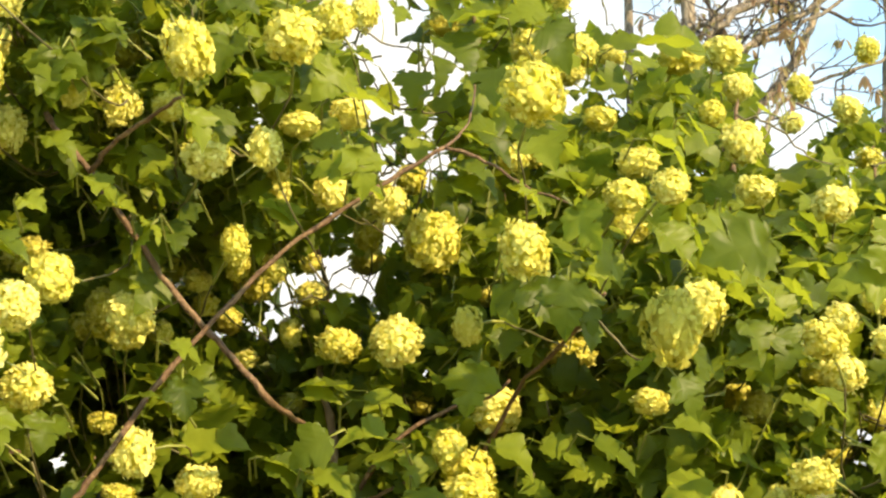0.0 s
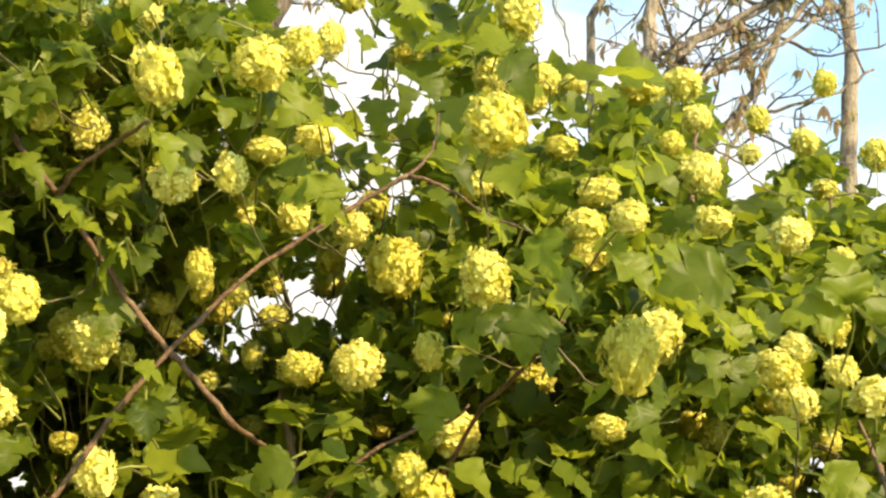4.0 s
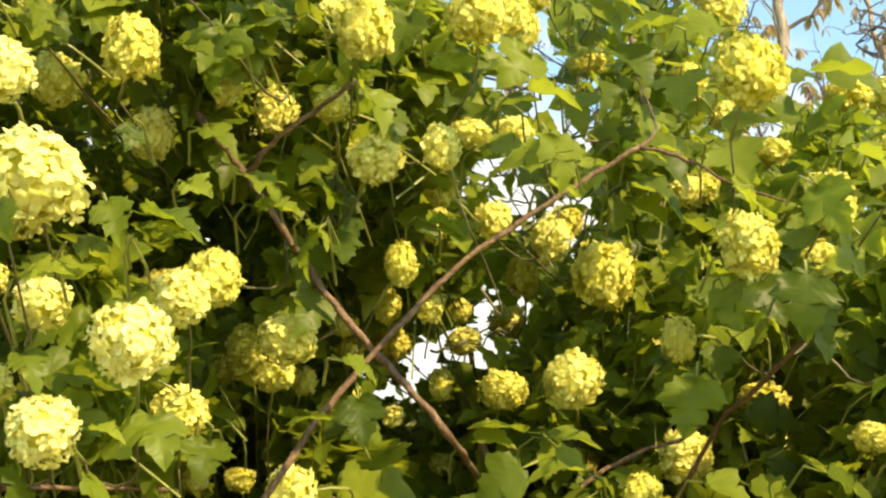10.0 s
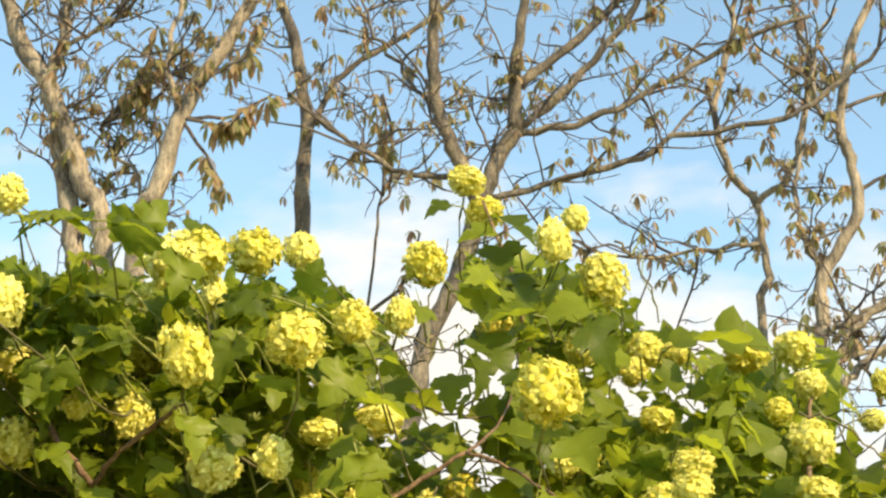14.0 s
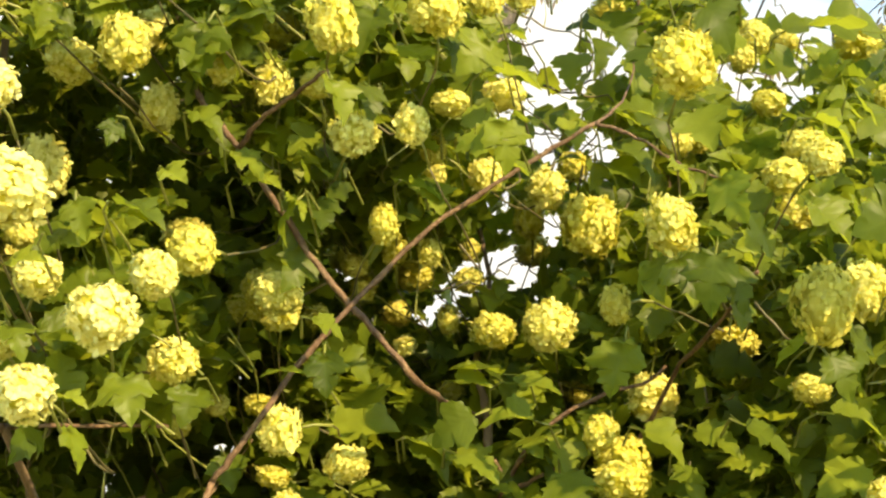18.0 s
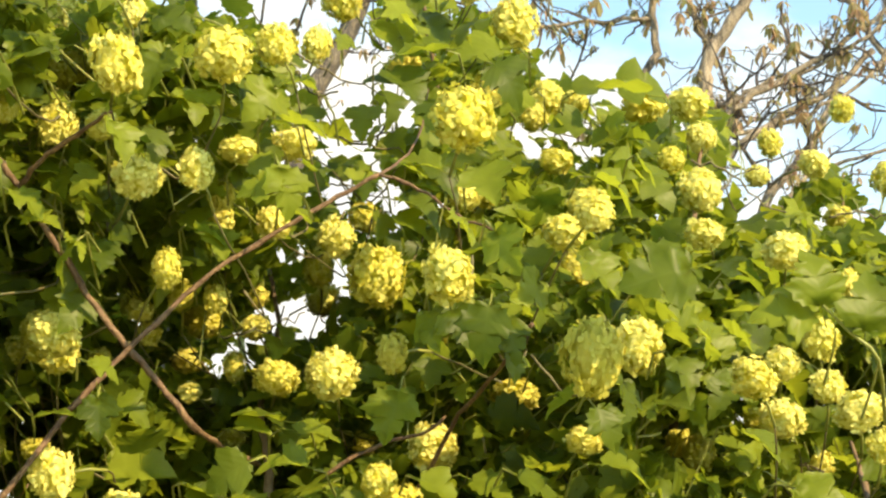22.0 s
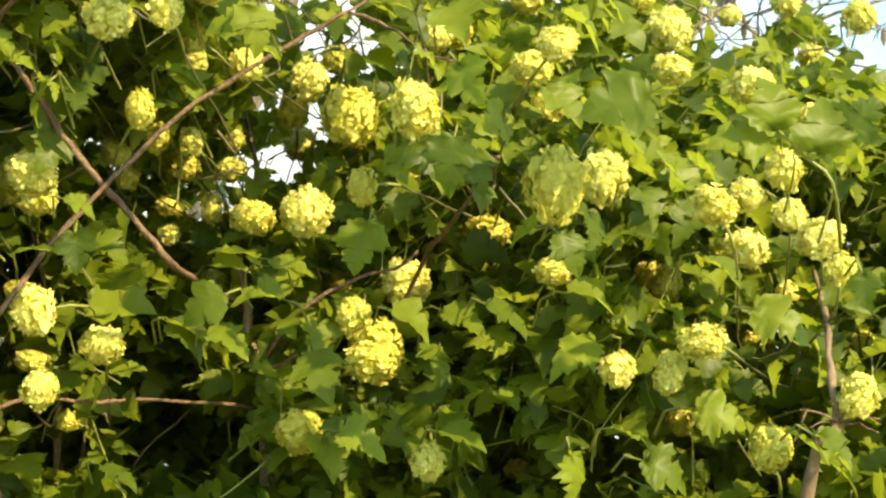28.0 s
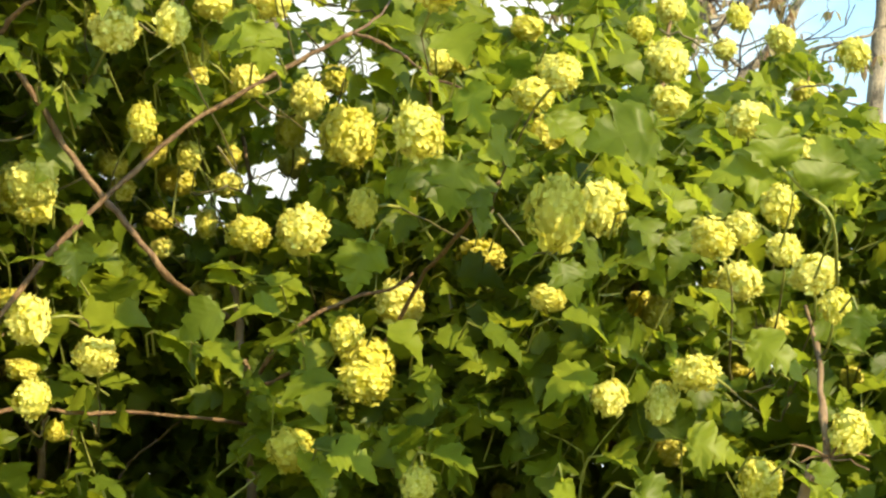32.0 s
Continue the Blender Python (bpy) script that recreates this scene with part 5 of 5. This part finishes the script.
PLACED += [
    (-0.005, 2.290, 2.547, 0.064, -100), (-0.043, 2.290, 2.588, 0.059, 200), (0.055, 2.290, 2.550, 0.064, -30), (0.016, 2.240, 2.444, 0.064, -60),
    (0.078, 2.240, 2.466, 0.064, -110), (0.131, 2.190, 2.383, 0.064, -40), (0.047, 2.190, 2.375, 0.064, 190), (0.100, 2.140, 2.308, 0.064, -20),
    (0.001, 2.190, 2.353, 0.059, 210), (0.166, 2.240, 2.355, 0.063, -50), (0.035, 2.090, 2.271, 0.062, -60), (-0.036, 1.940, 2.288, 0.052, -70),
    (-0.155, 1.840, 2.298, 0.062, -80), (-0.229, 1.790, 2.289, 0.055, -50), (-0.309, 1.790, 2.245, 0.054, -20), (-0.344, 1.790, 2.287, 0.052, 190),
    (-0.244, 1.790, 2.190, 0.054, -100), (-0.077, 1.890, 2.183, 0.050, -30),
]
PLACED += [
    (0.237, 2.340, 2.353, 0.062, -20), (0.326, 2.440, 2.418, 0.064, -60), (0.352, 2.340, 2.307, 0.064, -20), (0.470, 2.440, 2.377, 0.064, -50),
]
PLACED += [
    (-0.622, 1.540, 2.090, 0.034, -60), (-0.610, 1.590, 2.128, 0.030, -100), (-0.637, 1.540, 2.065, 0.038, 200), (-0.590, 1.490, 2.010, 0.032, -30),
    (-0.590, 1.690, 2.176, 0.038, -80), (-0.539, 1.690, 2.208, 0.032, -70), (-0.436, 1.790, 2.181, 0.045, -60), (-0.608, 1.640, 2.190, 0.037, 20),
    (-0.638, 1.590, 2.153, 0.030, 190), (-0.646, 1.540, 2.039, 0.033, -20),
]

for x, y, z, size, angle in PLACED:
    s, h = (x - VIEW_EYE.x) / (y - VIEW_EYE.y), (z - VIEW_EYE.z) / (y - VIEW_EYE.y)
    if any(((s - a) / ra) ** 2 + ((h - b) / rb) ** 2 < 0.7 for a, b, ra, rb in OPENINGS):
        continue
    if before_sun((x, y, z), size * 0.3) and rng.random() < 0.85:
        continue
    if crowds(Vector((x, y, z)), size * 0.2):
        continue
    if s < -0.2 and any(((s - a) / ra) ** 2 + ((h - b) / rb) ** 2 < 0.9 for a, b, ra, rb in HOLLOWS) and rng.random() < 0.6:
        continue
    off = np.hypot((head_s - s) * head_y / (heads[:, 3] * 0.5 + size * 0.3), (head_h - h) * head_y / (heads[:, 4] * 0.5 + size * 0.3))
    if ((off < 1.0) & (heads[:, 1] > y)).any():
        continue
    a = radians(angle)
    tip = Vector((math.cos(a), rng.gauss(-0.15, 0.15), math.sin(a))).normalized()
    face = Vector((0.1 + rng.gauss(0, 0.55), -0.62 + rng.gauss(0, 0.25), 0.85 + rng.gauss(0, 0.4)))
    across = tip.cross(face).normalized()
    m = Matrix((across, tip, across.cross(tip))).transposed().to_4x4()
    m.translation = Vector((x, y, z)) - tip * size * 0.5
    leaves.append((m @ Matrix.Scale(size, 4), rng.randrange(len(SHAPES))))
    base = Vector(m.translation)
    twig_bag.add(*tube([base + Vector((0, 0.002, 0)), base - tip * 0.02 + Vector((0, 0.02, 0)), base - tip * 0.03 + Vector((0, 0.07, -0.02))], [0.0012, 0.0014, 0.0018], 5))

for x, y, z, size, angle in BLADES:
    size = min(size, 0.078)
    a = radians(angle)
    for _ in range(6):
        if before_sun((x, y, z), size * 0.4):
            far = (y + 0.05 - VIEW_EYE.y) / (y - VIEW_EYE.y)
            x, y, z = VIEW_EYE.x + (x - VIEW_EYE.x) * far, y + 0.05, VIEW_EYE.z + (z - VIEW_EYE.z) * far
    tip = Vector((math.cos(a), -0.12 - 0.55 * abs(math.sin(a)) * rng.uniform(0.4, 1.4), math.sin(a))).normalized()
    face = Vector((0.18 + rng.gauss(0, 0.4), -0.55 + rng.gauss(0, 0.2), 0.75 + rng.gauss(0, 0.25)))
    across = tip.cross(face).normalized()
    m = Matrix((across, tip, across.cross(tip))).transposed().to_4x4()
    m.translation = Vector((x, y, z)) - tip * size * 0.5
    leaves.append((m @ Matrix.Scale(size, 4), rng.randrange(len(SHAPES))))
    base = Vector(m.translation) - tip * size * 0.36
    twig_bag.add(*tube([base, base - tip * 0.015 + Vector((0, 0.025, -0.006)), base - tip * 0.02 + Vector((0, 0.08, -0.03))], [0.0012, 0.0014, 0.0018], 5))

for x, y, z, size, angle in FAN:
    tip = Vector((math.cos(radians(angle)), -0.18, math.sin(radians(angle)))).normalized()
    across = tip.cross(Vector((0.12, -0.9, 0.35))).normalized()
    m = Matrix((across, tip, across.cross(tip))).transposed().to_4x4()
    m.translation = Vector((x, y, z)) - tip * size * 0.5
    leaves.append((m @ Matrix.Scale(size, 4), rng.randrange(len(SHAPES))))
fan_stalk = smooth_line([(0.468, 1.665, 1.909), (0.495, 1.668, 1.882), (0.5235, 1.675, 1.857), (0.56, 1.80, 1.81)], 3)
part("twig", mesh_from("twig", *tube([p - FOOT for p in fan_stalk], taper(len(fan_stalk), 0.0014, 0.0022), 6), [STALK], smooth=True), bush, "pale green young shoot")
# leaves added between the sun and the shaded balls, to cast shade on them
for n in SHADED:
    x, y, z, w, h = FLOWERS[n]
    for i in range(2):
        at = Vector((x, y, z)) + SUN_TO * rng.uniform(0.05, 0.14) + Vector((rng.gauss(0, w * 0.4), rng.gauss(0, 0.01), rng.gauss(0, h * 0.4)))
        size = rng.uniform(0.045, 0.058)
        s_, h_ = (at.x - VIEW_EYE.x) / (at.y - VIEW_EYE.y), (at.z - VIEW_EYE.z) / (at.y - VIEW_EYE.y)
        off = np.hypot((head_s - s_) * head_y / (heads[:, 3] * 0.5 + size * 0.25), (head_h - h_) * head_y / (heads[:, 4] * 0.5 + size * 0.25))
        over = (off < 1.0) & (heads[:, 1] > at.y)
        over[n] = False
        if over.any() or before_sun(at, size * 0.2) or any(((s_ - a) / ra) ** 2 + ((h_ - b) / rb) ** 2 < 1 for a, b, ra, rb in OPENINGS):
            continue
        face = SUN_TO + Vector((rng.gauss(0, 0.2), rng.gauss(0, 0.2), rng.gauss(0, 0.2)))
        tip = Vector((rng.uniform(-0.6, 0.6), -0.4, -0.6)).normalized()
        across = tip.cross(face).normalized()
        m = Matrix((across, tip, across.cross(tip))).transposed().to_4x4()
        m.translation = at - tip * size * 0.5
        leaves.append((m @ Matrix.Scale(size, 4), rng.randrange(len(SHAPES))))
        base = Vector(m.translation)
        twig_bag.add(*tube([base, base - tip * 0.02 + Vector((0, 0.03, -0.01)), base - tip * 0.03 + Vector((0, 0.10, -0.03))], [0.0012, 0.0014, 0.0018], 5))

# thin bare twigs that cross the openings
for a, b, ra, rb in OPENINGS[::2]:
    if b < 0.15:
        continue
    for _ in range(1):
        far = rng.uniform(2.3, 3.0)
        turn = rng.uniform(-0.5, 1.3) * rng.choice((1, -1))
        run = Vector((math.cos(turn), rng.gauss(0, 0.2), math.sin(turn))) * (ra + rb) * 0.9 * far
        mid = VIEW_EYE + Vector((a + rng.gauss(0, ra * 0.4), 1, b + rng.gauss(0, rb * 0.4))) * far
        pts = smooth_line([mid - run, mid - run * 0.3 + Vector((0, 0, rng.gauss(0, 0.012))), mid + run * 0.4 + Vector((0, 0, rng.gauss(0, 0.012))), mid + run], 4, 0.004, rng)
        part("twig", mesh_from("twig", *tube([p - FOOT for p in pts], taper(len(pts), 0.0022, 0.0011), 5), [YOUNGTWIG], smooth=True), bush)
        for q in pts[3:-1:3]:
            tip = q + Vector((rng.gauss(0, 0.02), 0, rng.gauss(0.02, 0.02)))
            twig_bag.add(*tube([q, q.lerp(tip, 0.5) + Vector((0.003, 0, 0)), tip], [0.0013, 0.0011, 0.0007], 4))

# leafy shoots through the body of the bush
for n in range(15500):
    s, h = rng.uniform(-0.58, 0.48), rng.uniform(-0.10, 0.50)
    if h > np.interp(s, rim_s, rim_h) - 0.01:
        continue
    y0 = front(s, h)
    deep = abs(rng.gauss(0, 0.13)) - 0.04 if rng.random() < 0.5 else rng.uniform(0.1, 0.95)
    if n > 13000:  # thick growth at the back, low down
        h, deep = rng.uniform(-0.08, 0.13), rng.uniform(0.45, 1.1)
        if n % 5 < 2:
            s, h = rng.uniform(-0.58, -0.16), rng.uniform(0.10, 0.36)
    if s < -0.2 and h < 0.12 and deep < 0.5 and rng.random() < 0.85:  # the thin foot of the bush, where its stems show
        continue
    y = y0 + deep
    tip = VIEW_EYE + Vector((s, 1, h)) * (y - VIEW_EYE.y)
    if deep < 0.5 and any(((s - a) / ra) ** 2 + ((h - b) / rb) ** 2 < 1.0 for a, b, ra, rb in HOLLOWS):
        continue
    if deep < 0.3 and noise.noise(tip * 6.5) < (0.04 if s > 0.14 else -0.08) + 0.5 * max(0.0, 0.1 - deep):
        continue
    way = Vector((rng.gauss(s * 0.8, 0.5), rng.gauss(-0.55, 0.4), rng.gauss(0.45, 0.45))).normalized()
    shoot(tip, way, rng.uniform(0.06, 0.14), rng.randint(2, 3), rng.choice((0.032, 0.037, 0.042, 0.047, 0.054, 0.060)))
# the fullest growth, in the middle of the face, added to shade the lower left
for n in range(260):
    s, h = rng.uniform(-0.06, 0.24), rng.uniform(0.03, 0.24)
    tip = VIEW_EYE + Vector((s, 1, h)) * (front(s, h) + rng.uniform(-0.14, 0.08) - VIEW_EYE.y)
    if not any(((s - a) / ra) ** 2 + ((h - b) / rb) ** 2 < 1.0 for a, b, ra, rb in HOLLOWS):
        shoot(tip, Vector((rng.gauss(0.1, 0.5), rng.gauss(-0.55, 0.3), rng.gauss(0.3, 0.4))).normalized(), rng.uniform(0.06, 0.11), 2, rng.uniform(0.034, 0.055))
# extra growth under the crown, added to shade the recess below it
for n in range(110):
    s, h = rng.uniform(-0.37, -0.20), rng.uniform(0.355, 0.42)
    tip = VIEW_EYE + Vector((s, 1, h)) * (front(s, h) + rng.uniform(-0.14, 0.08) - VIEW_EYE.y)
    shoot(tip, Vector((rng.gauss(0, 0.5), rng.gauss(-0.5, 0.3), rng.gauss(0.3, 0.4))).normalized(), rng.uniform(0.06, 0.11), 2, rng.uniform(0.038, 0.058))
# loose young growth beside the gap
for n in range(115):
    s, h = rng.uniform(0.235, 0.36), rng.uniform(0.20, 0.33)
    tip = VIEW_EYE + Vector((s, 1, h)) * (front(s, h) + rng.uniform(-0.05, 0.30) - VIEW_EYE.y)
    shoot(tip, Vector((rng.gauss(0.2, 0.5), rng.gauss(-0.5, 0.3), rng.gauss(0.4, 0.4))).normalized(), rng.uniform(0.06, 0.11), 2, rng.uniform(0.034, 0.055))
# the sides and the back of the bush
for n in range(1500):
    a, z = rng.uniform(-0.15, math.pi + 0.15), rng.uniform(1.2, 2.45)
    out = rng.uniform(0.75, 1.05) * (1.1 - 0.25 * max(0.0, z - 1.7))
    tip = Vector((math.cos(a) * 1.15 * out + 0.02, 2.85 + math.sin(a) * 0.6 * out, z))
    if abs((tip.x - VIEW_EYE.x) / (tip.y - VIEW_EYE.y)) > 0.36 or tip.y > 3.2:
        shoot(tip, Vector((math.cos(a), math.sin(a) * 0.7, rng.gauss(0.3, 0.4))).normalized(), 0.12, 2, rng.uniform(0.05, 0.07))
# lower skirt of the bush, down to the ground
for n in range(620):
    a, z = rng.uniform(0, 6.28), rng.uniform(0.12, 1.45)
    out = rng.uniform(0.85, 1.1) * (0.8 + 0.2 * z)
    tip = Vector((math.cos(a) * 0.95 * out, 2.55 + math.sin(a) * 0.78 * out, z))
    way = Vector((math.cos(a), math.sin(a), rng.gauss(0.2, 0.4))).normalized()
    shoot(tip, way, 0.14, 3, rng.uniform(0.06, 0.085))

# the leaves that the walk passes nearest are parts, the rest is joined
order = sorted(range(len(leaves)), key=lambda i: (leaves[i][0].translation - Vector((-0.1, 0.2, 1.95))).length)
for i in order[:300]:
    m, k = leaves[i]
    part("leaf", LEAF_MESHES[k], bush).matrix_basis = Matrix.Translation(-FOOT) @ m
bag = Bag()
for i in order[300:]:
    m, k = leaves[i]
    v, f, u = FINE[k] if m.translation.y < 1.92 else SHAPES[k] if m.translation.y < 2.5 else PLAIN[k]
    a = np.array(m)
    bag.add(v @ a[:3, :3].T + a[:3, 3] - np.array(FOOT), f, u)
part("foliage", bag.mesh("foliage", [LEAF], smooth=True), bush, "dense lobed green leaves", kind="stuff")
part("shoot_work", twig_bag.mesh("shoot_work", [STALK]), bush, "thin green shoots", kind="stuff")
bpy.data.objects["shoot_work"].location = -FOOT
